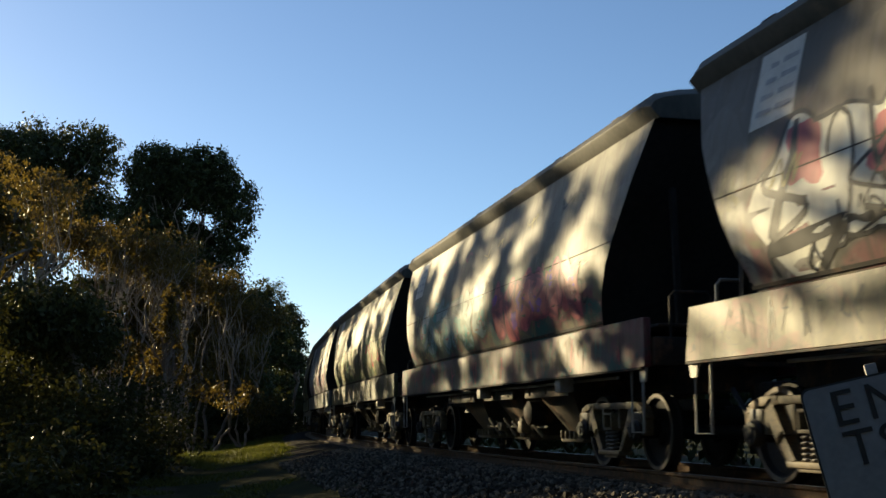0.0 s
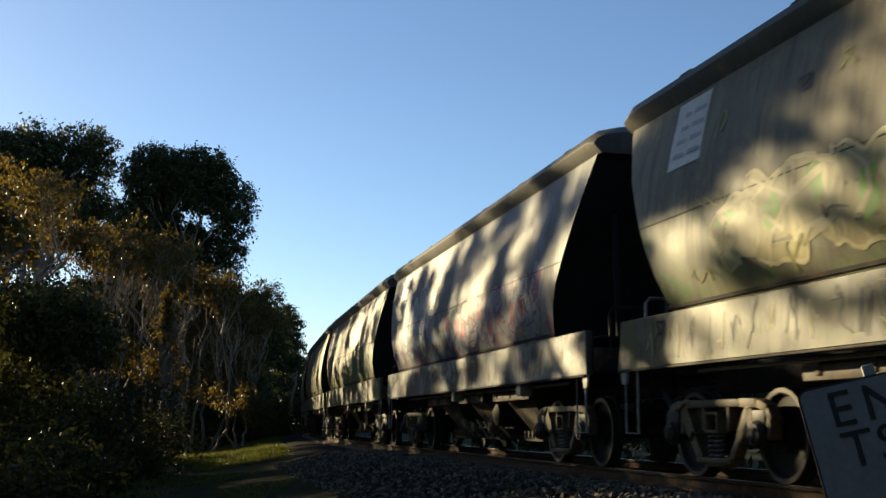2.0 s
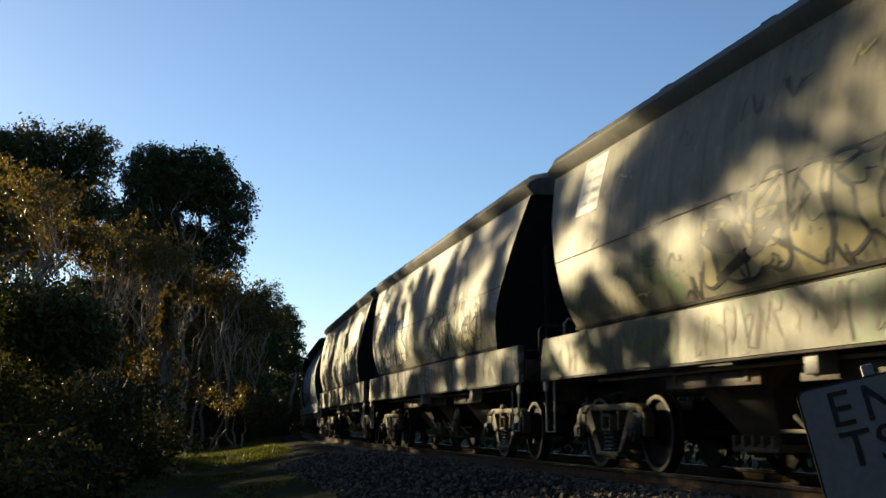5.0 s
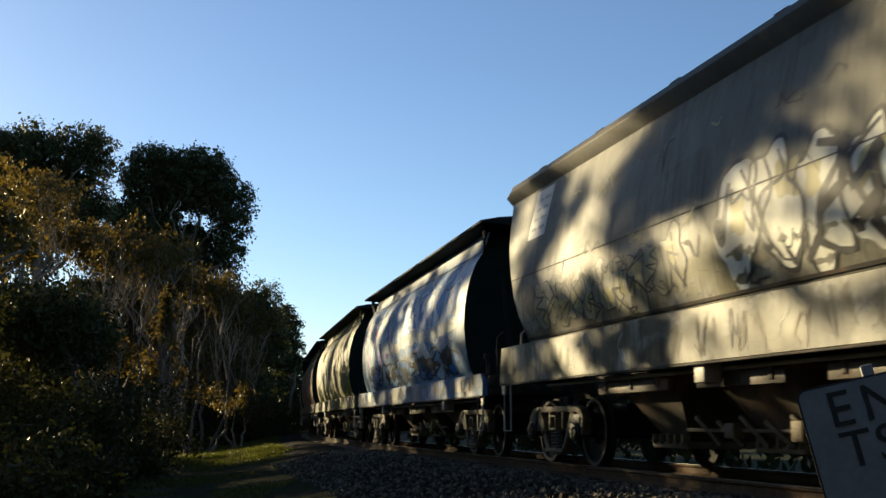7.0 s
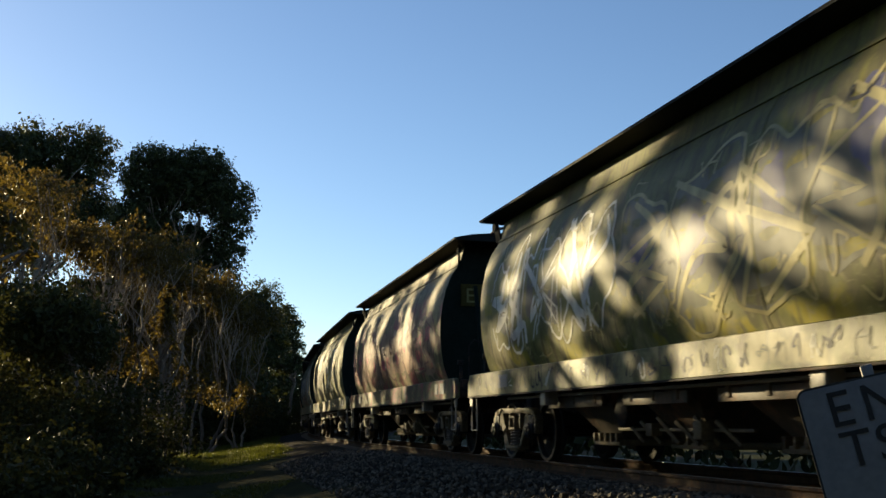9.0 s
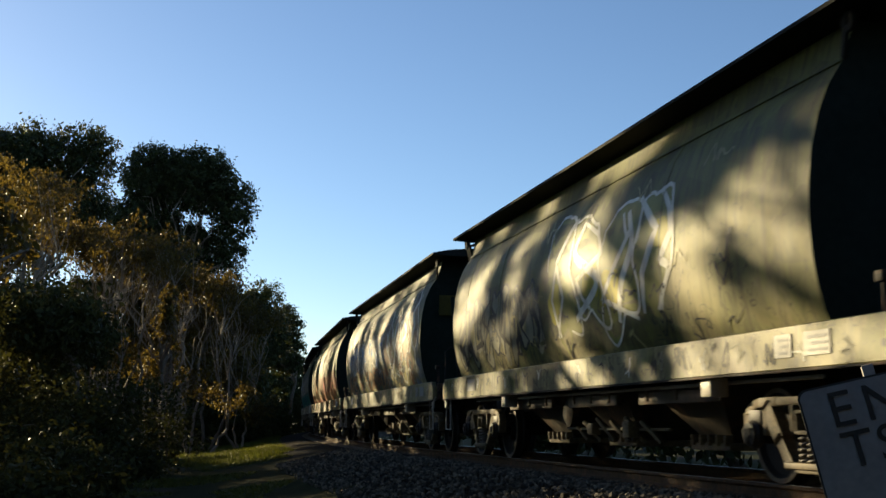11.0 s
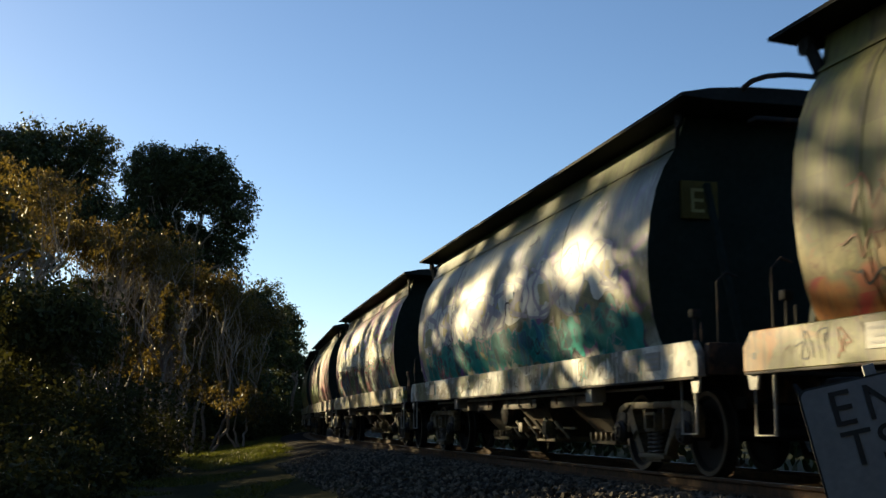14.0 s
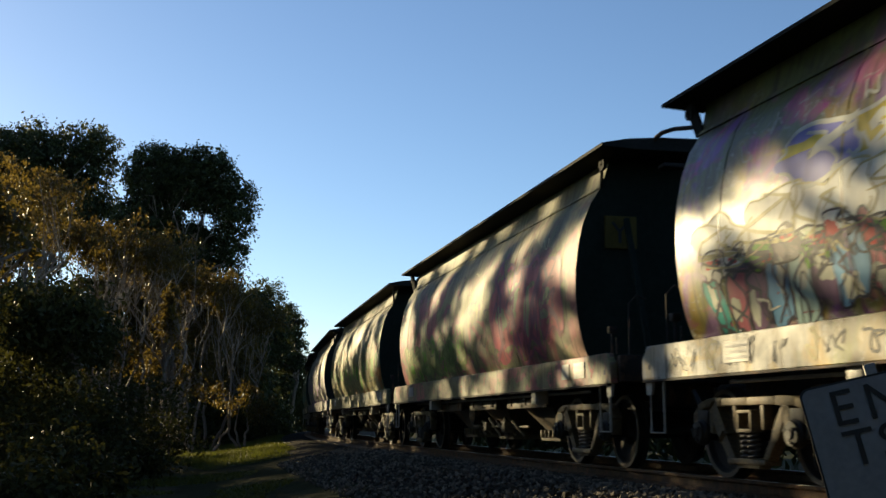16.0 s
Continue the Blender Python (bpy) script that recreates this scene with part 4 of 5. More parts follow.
GREEN, RED, ORANGE, INK, CREAM, YEL = (0.12, 0.25, 0.05), (0.4, 0.06, 0.05), (0.48, 0.2, 0.05), (0.02, 0.02, 0.022), (0.42, 0.38, 0.23), (0.4, 0.35, 0.08)
GRIME = (0.16, 0.13, 0.085)
# base, sprays, spray height, sill colour, pieces, label
TRAIN_A = [  # index 0 is the last wagon of this kind
    (GREY, (WHITE, CREAM), 2.6, CREAM, [(-5.4, -0.4, 1.95, 2.9, WHITE, CREAM, INK, 5), (0.4, 5.2, 1.9, 2.5, GREY, CREAM, INK, 7)], "grey grain hopper wagon with black and white graffiti"),
    (GREY, (WHITE, CREAM), 2.7, CREAM, [(-5, -0.8, 1.9, 2.8, CREAM, WHITE, INK, 5), (1.5, 5.6, 1.9, 3.0, WHITE, CREAM, INK, 4)], "pale grey grain hopper wagon with white graffiti"),
    (TAN, (GREEN, CREAM), 2.4, TAN, [(-5, 2, 1.9, 2.7, TAN, CREAM, INK, 6)], "tan grain hopper wagon with faded tags"),
    (TAN, (CREAM, GREEN, PINK), 2.6, (0.22, 0.24, 0.14), [(-5.3, -1, 1.85, 2.6, (0.2, 0.22, 0.14), TEAL, (0.12, 0.14, 0.08), 5), (-0.5, 4.5, 1.85, 2.3, CREAM, PINK, (0.12, 0.13, 0.08), 6)], "tan grain hopper wagon with green low graffiti"),
    (BLUEG, (WHITE, PURPLE, PINK), 2.7, GREY, [(-5.5, 0.5, 1.9, 2.7, (0.4, 0.38, 0.38), PINK, (0.2, 0.12, 0.16), 7), (1.5, 5, 2.1, 3.3, BLUEG, WHITE, (0.3, 0.3, 0.3), 3)], "blue-grey grain hopper wagon with pale purple graffiti"),
    (TAN, (OLIVE, GREEN), 2.5, GREY, [(-5, -2, 2.0, 3.0, CREAM, RED, OLIVE, 3), (0.5, 4.5, 2.0, 2.8, TAN, GREEN, (0.5, 0.45, 0.3), 4)], "olive-tan grain hopper wagon with red and green graffiti"),
    (GREY, (TEAL, PINK, CREAM), 2.5, PINK, [(-5.2, -1, 1.9, 2.7, PINK, PURPLE, (0.25, 0.1, 0.12), 4), (-0.5, 4.5, 1.95, 2.9, (0.25, 0.32, 0.3), TEAL, (0.1, 0.16, 0.13), 4)], "grey grain hopper wagon with teal and pink graffiti"),
    ((0.2, 0.19, 0.17), (PINK, WHITE, CREAM), 3.0, CREAM, [(0.5, 5.4, 1.9, 3.2, WHITE, PINK, INK, 3), (-5.5, 0, 1.9, 3.0, PINK, WHITE, INK, 4)], "grey grain hopper wagon with white and pink graffiti"),
]
TRAIN_B = [
    ((0.14, 0.23, 0.36), (BLUE, (0.34, 0.46, 0.58), (0.2, 0.34, 0.5)), 3.6, (0.45, 0.47, 0.5), [(-5.3, 1.2, 2.1, 3.3, ((0.18, 0.3, 0.48), BLUE, (0.3, 0.42, 0.55)), (0.36, 0.5, 0.62), (0.55, 0.6, 0.64), 4), (1.6, 5.6, 1.6, 3.2, (0.3, 0.42, 0.54), PURPLE, (0.5, 0.56, 0.62), 3), (-5.2, 5.2, 1.5, 2.0, ((0.3, 0.42, 0.54), (0.1, 0.11, 0.05), BLUE), INK, INK, 9), (-5.4, 3.0, 2.25, 2.45, WHITE, WHITE, (0.5, 0.52, 0.5), 9)], "blue grain hopper wagon with white graffiti strokes"),
    (OLIVE, (CREAM, OLIVE, YEL), 3.2, (0.22, 0.21, 0.11), [(-5.5, 0, 1.7, 3.2, (0.13, 0.13, 0.1), (0.1, 0.1, 0.16), CREAM, 3), (0.4, 5.4, 1.7, 3.2, (0.2, 0.19, 0.09), (0.1, 0.1, 0.09), WHITE, 4)], "olive grain hopper wagon with white outlined graffiti"),
    (TAN, (PINK, CREAM), 3.0, CREAM, [(-5.5, 5, 1.6, 2.7, (0.36, 0.26, 0.2), PINK, (0.2, 0.12, 0.1), 9)], "tan and pink grain hopper wagon with graffiti"),
    (OLIVE, (CREAM, TAN), 2.6, CREAM, [(1.0, 5.6, 1.6, 2.6, GREY, TAN, INK, 6), (-3.4, 0.6, 1.7, 3.2, OLIVE, YEL, WHITE, 3)], "olive grain hopper wagon with grey lettered graffiti"),
    ((0.1, 0.13, 0.06), (CREAM, BLUEG, (0.3, 0.2, 0.12)), 2.9, CREAM, [(-1, 5.4, 2.0, 2.8, (0.3, 0.3, 0.28), BLUE, WHITE, 7), (-5.6, -1.4, 1.7, 3.2, (0.3, 0.22, 0.16), CREAM, WHITE, 3), (-5, 5.4, 1.45, 2.0, ((0.34, 0.22, 0.13), (0.1, 0.14, 0.16), CREAM, (0.25, 0.14, 0.08)), INK, (0.14, 0.16, 0.15), 16)], "dark green grain hopper wagon with white and orange graffiti"),
    (OLIVE, (ORANGE, RED, CREAM), 2.3, CREAM, [(-5.6, 0.5, 1.5, 2.3, (0.32, 0.14, 0.08), RED, (0.2, 0.1, 0.06), 5), (1.4, 5, 1.6, 2.5, (0.36, 0.27, 0.17), ORANGE, (0.16, 0.14, 0.08), 4)], "olive grain hopper wagon with orange-red graffiti"),
    ((0.13, 0.15, 0.07), (WHITE, CREAM, PURPLE), 3.0, (0.62, 0.6, 0.54), [(-5.2, 5.4, 2.0, 2.75, WHITE, CREAM, (0.4, 0.38, 0.4), 6), (-5.6, 5.5, 1.42, 1.98, (TEAL, (0.03, 0.09, 0.1), (0.05, 0.3, 0.26), (0.2, 0.06, 0.08), (0.04, 0.14, 0.2)), (0.05, 0.1, 0.12), (0.1, 0.3, 0.27), 24)], "dark green grain hopper wagon with white and teal graffiti"),
    ((0.13, 0.14, 0.05), ((0.3, 0.2, 0.03), PURPLE, (0.34, 0.06, 0.2)), 3.6, (0.62, 0.6, 0.54), [(-5.5, 4.0, 2.6, 3.1, ((0.3, 0.08, 0.26), (0.36, 0.3, 0.06), (0.2, 0.2, 0.4)), YEL, (0.5, 0.5, 0.44), 9), (-5.6, 5.6, 2.1, 2.6, WHITE, WHITE, CREAM, 8), (-5.6, 5.5, 1.42, 2.05, (TEAL, (0.3, 0.12, 0.14), (0.16, 0.26, 0.1), (0.16, 0.26, 0.36), (0.3, 0.38, 0.36), (0.45, 0.42, 0.36), (0.12, 0.08, 0.12)), (0.4, 0.4, 0.34), (0.04, 0.04, 0.05), 30), (-5.6, 5.5, 1.9, 2.2, ((0.5, 0.48, 0.42), (0.12, 0.1, 0.1), GREEN), RED, INK, 26)], "green grain hopper wagon with purple and white graffiti"),
    ((0.3, 0.29, 0.17), (PINK, (0.4, 0.38, 0.2), PINK), 3.2, CREAM, [(-5.4, -2, 1.55, 2.9, PINK, (0.3, 0.3, 0.2), (0.25, 0.12, 0.14), 3), (0, 5.4, 1.45, 2.2, (0.26, 0.28, 0.14), GREEN, (0.15, 0.18, 0.08), 5)], "olive grain hopper wagon with pink and green graffiti"),
    ((0.3, 0.28, 0.16), (CREAM, ORANGE, GREEN), 2.8, (0.4, 0.38, 0.25), [(-5, 5, 1.5, 2.5, TAN, GREEN, OLIVE, 8)], "olive-tan grain hopper wagon with faded graffiti"),
    (GREY, (PURPLE, WHITE), 2.8, GREY, [(-5, 5, 1.5, 2.5, GREY, PURPLE, INK, 8)], "grey grain hopper wagon with purple graffiti"),
    (OLIVE, (CREAM, TEAL), 2.8, GREY, [(-5, 5, 1.5, 2.5, TAN, TEAL, INK, 8)], "olive grain hopper wagon with teal graffiti"),
    (TAN, (CREAM, RED), 2.8, CREAM, [(-5, 5, 1.5, 2.5, CREAM, RED, INK, 8)], "tan grain hopper wagon with red graffiti"),
]
WAGONS = []


def build_train():
    for kind, rows, build, prof, half, sill in (("A", TRAIN_A, wagon_a, PROF_A, SILL_A / 2, (1.18, 1.74)), ("B", TRAIN_B, wagon_b, PROF_B, SILL_B / 2, (1.03, 1.4))):
        made = [build()]
        made += [copy_thing(made[0], Matrix()) for _ in rows[1:]]
        for i, (w, (base, sprays, top, sill_c, pieces, label)) in enumerate(zip(made, rows)):
            w["label"] = label
            ink = rich(pieces[0][6], 0.5)
            fresh = kind == "B" and i in (0, 6, 7)  # newer, glossier coats
            sill_c = tuple(v * 0.85 for v in sill_c)
            paint = wagon_paint("wagon_paint", base, GRIME, sprays, top, i + (40 if kind == "B" else 0), (0.3, 0.5) if fresh else (0.5, 0.7) if kind == "B" else (0.46, 0.66), ink, 0.66 if fresh else 0.56 if kind == "B" else 0.33)
            sp = wagon_paint("sill_paint", sill_c, (0.07, 0.055, 0.035), (base, sprays[0], GRIME), 2.4, i + 17, (0.4, 0.6), ink, 0.86 if fresh else 0.56 if kind == "B" else 0.3)
            for ch in w.children:
                nm = ch.name.split(".")[0]
                if nm in ("body", "side_sill", "collar_seam", "side_joint"):
                    ch.material_slots[0].link = "OBJECT"
                    ch.material_slots[0].material = sp if nm == "side_sill" else paint
            graffiti(w, prof, 100 * (kind == "B") + i, pieces, (half, *sill, INK if i % 2 else GRIME))
            if kind == "B":
                if i in (2, 4, 5, 6, 8):
                    end_panel(w, {2: "E", 4: "", 5: "Y", 6: "E", 8: "Y"}[i])
                if i in (3, 4, 5, 7):
                    end_tags(w, 300 + i)
            WAGONS.append((w, kind, i))


build_train()


# ---- sign by the line
def build_sign():
    m = pose(1.105, 3.66, 0.66, 0, 0, -14) @ pose(0, 0, 0, 0, -12.8, 0) @ pose(0, 0, 0, -6, 0, 0)
    sign = tagged(new("line_sign", None), "leaning white sign with black letters on a grey post", "sign")
    sign.matrix_world = m
    w, h, r = 0.46, 0.56, 0.03

    def panel(w, h, r, y0, y1, x0=0.0, z0=0.0):
        bm = bmesh.new()
        pts = []
        for cx, cz, a0 in ((w - r, -r, 0), (r, -r, 90), (r, -h + r, 180), (w - r, -h + r, 270)):
            pts += [(x0 + cx + r * math.cos(radians(a0 + t)), z0 + cz + r * math.sin(radians(a0 + t))) for t in (0, 22, 45, 68, 90)]
        f = [bm.verts.new((a, y0, c)) for a, c in pts]
        b = [bm.verts.new((a, y1, c)) for a, c in pts]
        bm.faces.new(f)
        bm.faces.new(b[::-1])
        for i in range(len(pts)):
            bm.faces.new((f[i], b[i], b[(i + 1) % len(pts)], f[(i + 1) % len(pts)]))
        bmesh.ops.recalc_face_normals(bm, faces=bm.faces)
        return bm

    part("border", panel(w, h, r, -0.003, 0.003), M_BLACK, sign, "thin black edge", smooth=False)
    part("panel", panel(w - 0.014, h - 0.014, r - 0.005, -0.006, -0.0031, 0.007, -0.007), M_SIGN, sign, "white sign face", smooth=False)
    for text, x, z in (("E", 0.078, -0.135), ("N", 0.182, -0.135), ("T", 0.088, -0.262), ("S", 0.192, -0.262)):
        le = part("letter", letter_mesh(text, 0.158, M_BLACK), None, sign, "black letter " + text)
        le.matrix_local = Matrix.Translation((x, -0.008, z)) @ Matrix.Rotation(math.pi / 2, 4, "X")
    bm = bmesh.new()
    box(bm, 0.212, 0.248, 0.004, 0.03, -1.75, 0.035, 0.004)
    part("post", bm, M_POST, sign)


build_sign()


# ---- trees
def crown_mesh(name, lobes, leaves, size, mat, rng, droop=0.6, clump=0.55):
    """Leaves in small clumps spread through lobes (x, y, z, rx, rz); hanging narrow blades."""
    vol = np.array([l[3] * l[3] * l[4] for l in lobes])
    per = 46
    nclump = max(4, leaves // per)
    which = rng.choice(len(lobes), nclump, p=vol / vol.sum())
    L = np.array(lobes)[which]
    d = rng.normal(size=(nclump, 3))
    d /= np.linalg.norm(d, axis=1)[:, None]
    rad = rng.random(nclump) ** 0.45
    cen = L[:, :3] + d * rad[:, None] * np.stack([L[:, 3], L[:, 3], L[:, 4]], 1)
    csize = clump * rng.uniform(0.5, 1.3, nclump)
    c = np.repeat(cen, per, 0)
    s = np.repeat(csize, per)
    g = rng.normal(size=c.shape) * s[:, None] * np.array([0.5, 0.5, 0.42])
    p = c + g
    n = len(p)
    dirs = rng.normal(size=(n, 3)) * np.array([1, 1, 0.7])
    dirs[:, 2] -= droop * 1.6
    dirs /= np.linalg.norm(dirs, axis=1)[:, None]
    side = np.cross(dirs, rng.normal(size=(n, 3)))
    side /= np.linalg.norm(side, axis=1)[:, None] + 1e-9
    ln = size * rng.uniform(0.6, 1.4, n)[:, None]
    wd = ln * rng.uniform(0.16, 0.28, n)[:, None]
    v = np.stack([p, p + dirs * ln * 0.5 + side * wd, p + dirs * ln, p + dirs * ln * 0.5 - side * wd], 1).reshape(-1, 3)
    me = bpy.data.meshes.new(name)
    me.vertices.add(4 * n)
    me.vertices.foreach_set("co", v.ravel())
    me.loops.add(4 * n)
    me.loops.foreach_set("vertex_index", np.arange(4 * n))
    me.polygons.add(n)
    me.polygons.foreach_set("loop_start", np.arange(0, 4 * n, 4))
    me.update(calc_edges=True)
    me.materials.append(mat)
    return me, cen


def grow(bm, p, q, r0, r1, rng, bend=0.12, n=6):
    p, q = Vector(p), Vector(q)
    ln = (q - p).length
    mid = [p.lerp(q, k / n) + Vector(rng.normal(0, bend * ln * 0.25, 3)) * math.sin(math.pi * k / n) for k in range(n + 1)]
    tube(bm, mid, [r0 + (r1 - r0) * k / n for k in range(n + 1)], 7, cap=False)
    return mid


def tree(x, y, lobes, leaves, size, mat, bark, label, seed, trunk=0.16, stems=1, droop=0.6, clump=0.55, name="gum_tree"):
    """lobes: crown volumes (dx, dy, z, rx, rz) about the foot."""
    rng = np.random.default_rng(seed)
    z0 = ground_height(x, y) - 0.1
    t = tagged(new(name, None), label, "tree" if "tree" in name else "shrub")
    t.location = (x, y, z0)
    lob = [(a, b, c - z0, rx, rz) for a, b, c, rx, rz in lobes]
    me, cen = crown_mesh("crown", lob, leaves, size, mat, rng, droop, clump)
    part("crown", me, None, t)
    bm = bmesh.new()
    low = min(l[2] - l[4] for l in lob)
    forks = []
    for k in range(stems):
        a = rng.uniform(0, 6.28)
        foot = (0.25 * k * math.cos(a), 0.25 * k * math.sin(a), 0)
        top = (rng.normal(0, 0.5) + (0.6 * math.cos(a) if stems > 1 else 0), rng.normal(0, 0.5) + (0.6 * math.sin(a) if stems > 1 else 0), max(0.8, low * rng.uniform(0.6, 0.95)))
        grow(bm, foot, top, trunk * rng.uniform(0.8, 1.15), trunk * 0.7, rng)
        forks.append(top)
    part("trunk", bm, bark, t)
    pick = rng.choice(len(cen), min(len(cen), 60), replace=False)
    for l in lob:
        bm = bmesh.new()
        f = min(forks, key=lambda q: math.hypot(q[0] - l[0], q[1] - l[1]))
        m = grow(bm, f, (l[0], l[1], l[2]), trunk * 0.6, trunk * 0.22, rng, 0.3)
        for c in [c for c in cen[pick] if math.dist(c, l[:3]) < max(l[3], l[4]) * 1.05][:14]:
            grow(bm, m[int(rng.integers(2, 6))], c, trunk * 0.2, 0.012, rng, 0.3, 4)
        part("limb", bm, bark, t)
    return t


GUM = "tall dark-leaved gum tree with hanging foliage"
WATTLE = "golden-leaved wattle tree with pale thin limbs"
# tall gums behind
tree(-29.4, 80.6, [(0.0, 0.0, 18.55, 3.51, 3.38), (3.9, 0.0, 19.46, 2.21, 2.47), (-3.38, 1.3, 18.42, 3.12, 3.38), (2.08, -1.3, 14.91, 2.99, 2.34), (4.42, 0.0, 15.43, 1.95, 3.12), (-1.95, 0.0, 13.61, 3.25, 2.34)], 80000, 0.26, M_LEAF_D, M_BARK, GUM, 11, 0.3, clump=0.55)
tree(-15.0, 66, [(-1.8, 0, 14.9, 2.0, 1.8), (0.8, 0, 14.5, 2.2, 2.0), (2.7, 0, 12.9, 1.4, 2.2), (-2.0, 0, 12.2, 1.9, 2.0), (2.7, 0, 10.3, 0.9, 1.5), (0.0, 1, 10.4, 2.2, 2.0), (-3.0, 0, 11.6, 1.4, 2.0)], 76000, 0.2, M_LEAF_D, M_BARK, GUM, 12, 0.26, clump=0.42)
tree(-18.5, 80, [(0, 0, 10.5, 2.4, 2.8), (2.8, 0, 9.2, 1.8, 2.6), (-2.5, 0, 11, 2.4, 2.4), (0, 0, 6.5, 3.0, 2.4)], 26000, 0.24, M_LEAF_D, M_BARKD, GUM, 13, 0.22)
tree(-15.2, 96, [(0.2, 0, 10.3, 1.9, 2.1), (-1.5, 0, 9.2, 2.0, 2.4), (0.4, 0, 7.4, 2.2, 2.2)], 24000, 0.26, M_LEAF_D, M_BARKD, GUM, 14, 0.22)
tree(-15.4, 114, [(-0.2, 0, 10.2, 1.6, 1.9), (-1.6, 0, 8.4, 2.0, 2.3), (0.2, 0, 7.2, 1.7, 1.9)], 20000, 0.3, M_LEAF_D, M_BARKD, GUM, 15, 0.22)
# dark woods far behind
for i, (x, y, r, h) in enumerate(((-20, 108, 4, 9), (-27, 112, 5, 11), (-35, 104, 5, 11), (-42, 110, 5, 12), (-24, 130, 6, 12), (-34, 132, 6, 13), (-50, 120, 6, 13), (-18, 128, 4, 9), (-24, 88, 4.2, 14), (-31, 90, 4.5, 14.5), (-20, 98, 3.6, 12))):
    tree(x, y, [(0, 0, h * 0.62, r, h * 0.36), (-r * 0.4, 0, h * 0.3, r, h * 0.32), (r * 0.5, 1, h * 0.35, r * 0.8, h * 0.34)], 13000, 0.42, M_LEAF_D, M_BARKD, "dense dark gum tree in far woods", 80 + i, 0.25, clump=0.9)
# golden wattles in front of them
tree(-16.2, 44, [(-1.6, 0, 5.1, 1.8, 1.5), (0.8, 0, 9.41, 1.6, 1.2), (2.3, 0.5, 3.72, 1.3, 1.2), (-2.5, 0, 5.0, 1.6, 1.4), (0.3, 0.5, 4.2, 1.0, 0.8)], 9360, 0.15, M_LEAF_G, M_BARK, WATTLE, 21, 0.1, 4, 0.8, 0.38)
tree(-12.6, 47, [(-0.6, 0, 8.1, 1.4, 1.0), (1.2, 0, 7.4, 1.3, 1.0), (-1.9, 0.4, 3.74, 1.3, 1.2), (2.6, 0, 2.22, 1.0, 0.9)], 5760, 0.15, M_LEAF_G, M_BARK, WATTLE, 22, 0.09, 4, 0.8, 0.38)
tree(-11.2, 53, [(-0.4, 0, 7.03, 1.4, 1.0), (1.4, 0, 6.43, 1.2, 1.1), (-1.8, 0, 2.86, 1.2, 1.0), (1.5, 0, 1.83, 1.1, 0.7)], 5760, 0.15, M_LEAF_G, M_BARK, WATTLE, 23, 0.09, 3, 0.8, 0.38)
tree(-19.5, 50, [(0, 0, 10.75, 2.0, 1.4), (1.6, 0, 9.8, 1.6, 1.4), (-1.6, 0, 5.84, 1.8, 1.6)], 7200, 0.16, M_LEAF_G, M_BARK, WATTLE, 24, 0.11, 3, 0.8, 0.38)
tree(-12.5, 62, [(0, 0, 6.8, 1.8, 1.5), (1.6, 0, 5.6, 1.5, 1.6), (-1.8, 0, 6.2, 1.6, 1.8), (1.2, 0, 3.4, 1.6, 1.2), (-2, 0, 3.4, 1.6, 1.2)], 14000, 0.17, M_LEAF_G, M_BARKD, WATTLE, 25, 0.12, 2, 0.8)
tree(-17.0, 70, [(0, 0, 7.6, 2.2, 1.8), (-2.6, 0, 8.2, 2.0, 2.0), (2.0, 0, 5.4, 2.0, 2.0), (-1.6, 0, 4.6, 2.2, 2.0)], 22000, 0.2, M_LEAF_G, M_BARKD, WATTLE, 26, 0.12, 2, 0.8)
tree(-15.6, 77, [(0, 0, 7.4, 2.0, 1.6), (1.8, 0, 5.6, 1.8, 1.6), (-1.8, 0, 5.0, 2.0, 1.8), (0.6, 0, 3.2, 2.0, 1.4)], 16000, 0.19, M_LEAF_G, M_BARKD, WATTLE, 27, 0.12, 2, 0.8)
tree(-21.0, 72, [(0, 0, 9.0, 2.4, 1.8), (2.2, 0, 7.2, 2.0, 1.8), (-2.2, 0, 6.6, 2.2, 2.0), (0.4, 0, 4.6, 2.4, 1.6)], 20000, 0.19, M_LEAF_G, M_BARKD, WATTLE, 28, 0.12, 2, 0.8)
tree(-17.4, 55, [(0, 0, 9.4, 1.6, 1.1), (1.8, 0, 8.61, 1.5, 1.2), (-1.7, 0, 9.98, 1.6, 1.2), (0.5, 0, 9.03, 1.5, 1.1), (2.7, 0, 8.17, 1.3, 1.1), (-1.5, 0, 4.95, 1.5, 1.1)], 11520, 0.16, M_LEAF_G, M_BARK, WATTLE, 29, 0.1, 4, 0.8, 0.38)
tree(-14.6, 51, [(0, 0, 8.35, 1.3, 1.0), (-1.4, 0, 4.21, 1.3, 1.0), (1.2, 0, 7.79, 1.2, 0.9), (-0.2, 0, 3.79, 1.4, 0.9)], 7200, 0.15, M_LEAF_G, M_BARK, WATTLE, 30, 0.09, 4, 0.8, 0.38)
tree(-17.8, 41, [(0, 0, 5.6, 1.5, 1.0), (1.5, 0, 4.6, 1.3, 0.9), (-1.4, 0, 4.4, 1.4, 1.0), (2.4, 0, 3.4, 1.1, 0.8)], 9000, 0.14, M_LEAF_G, M_BARK, WATTLE, 39, 0.08, 4, 0.8, 0.38)
tree(-13.4, 52, [(0, 0, 8.0, 1.3, 0.8), (1.4, 0, 7.08, 1.2, 0.8), (-1.3, 0, 8.21, 1.2, 0.9), (0.4, 0.3, 7.36, 1.3, 0.7), (2.2, 0, 6.66, 1.0, 0.7)], 7200, 0.14, M_LEAF_G, M_BARK, WATTLE, 52, 0.09, 4, 0.8, 0.36)
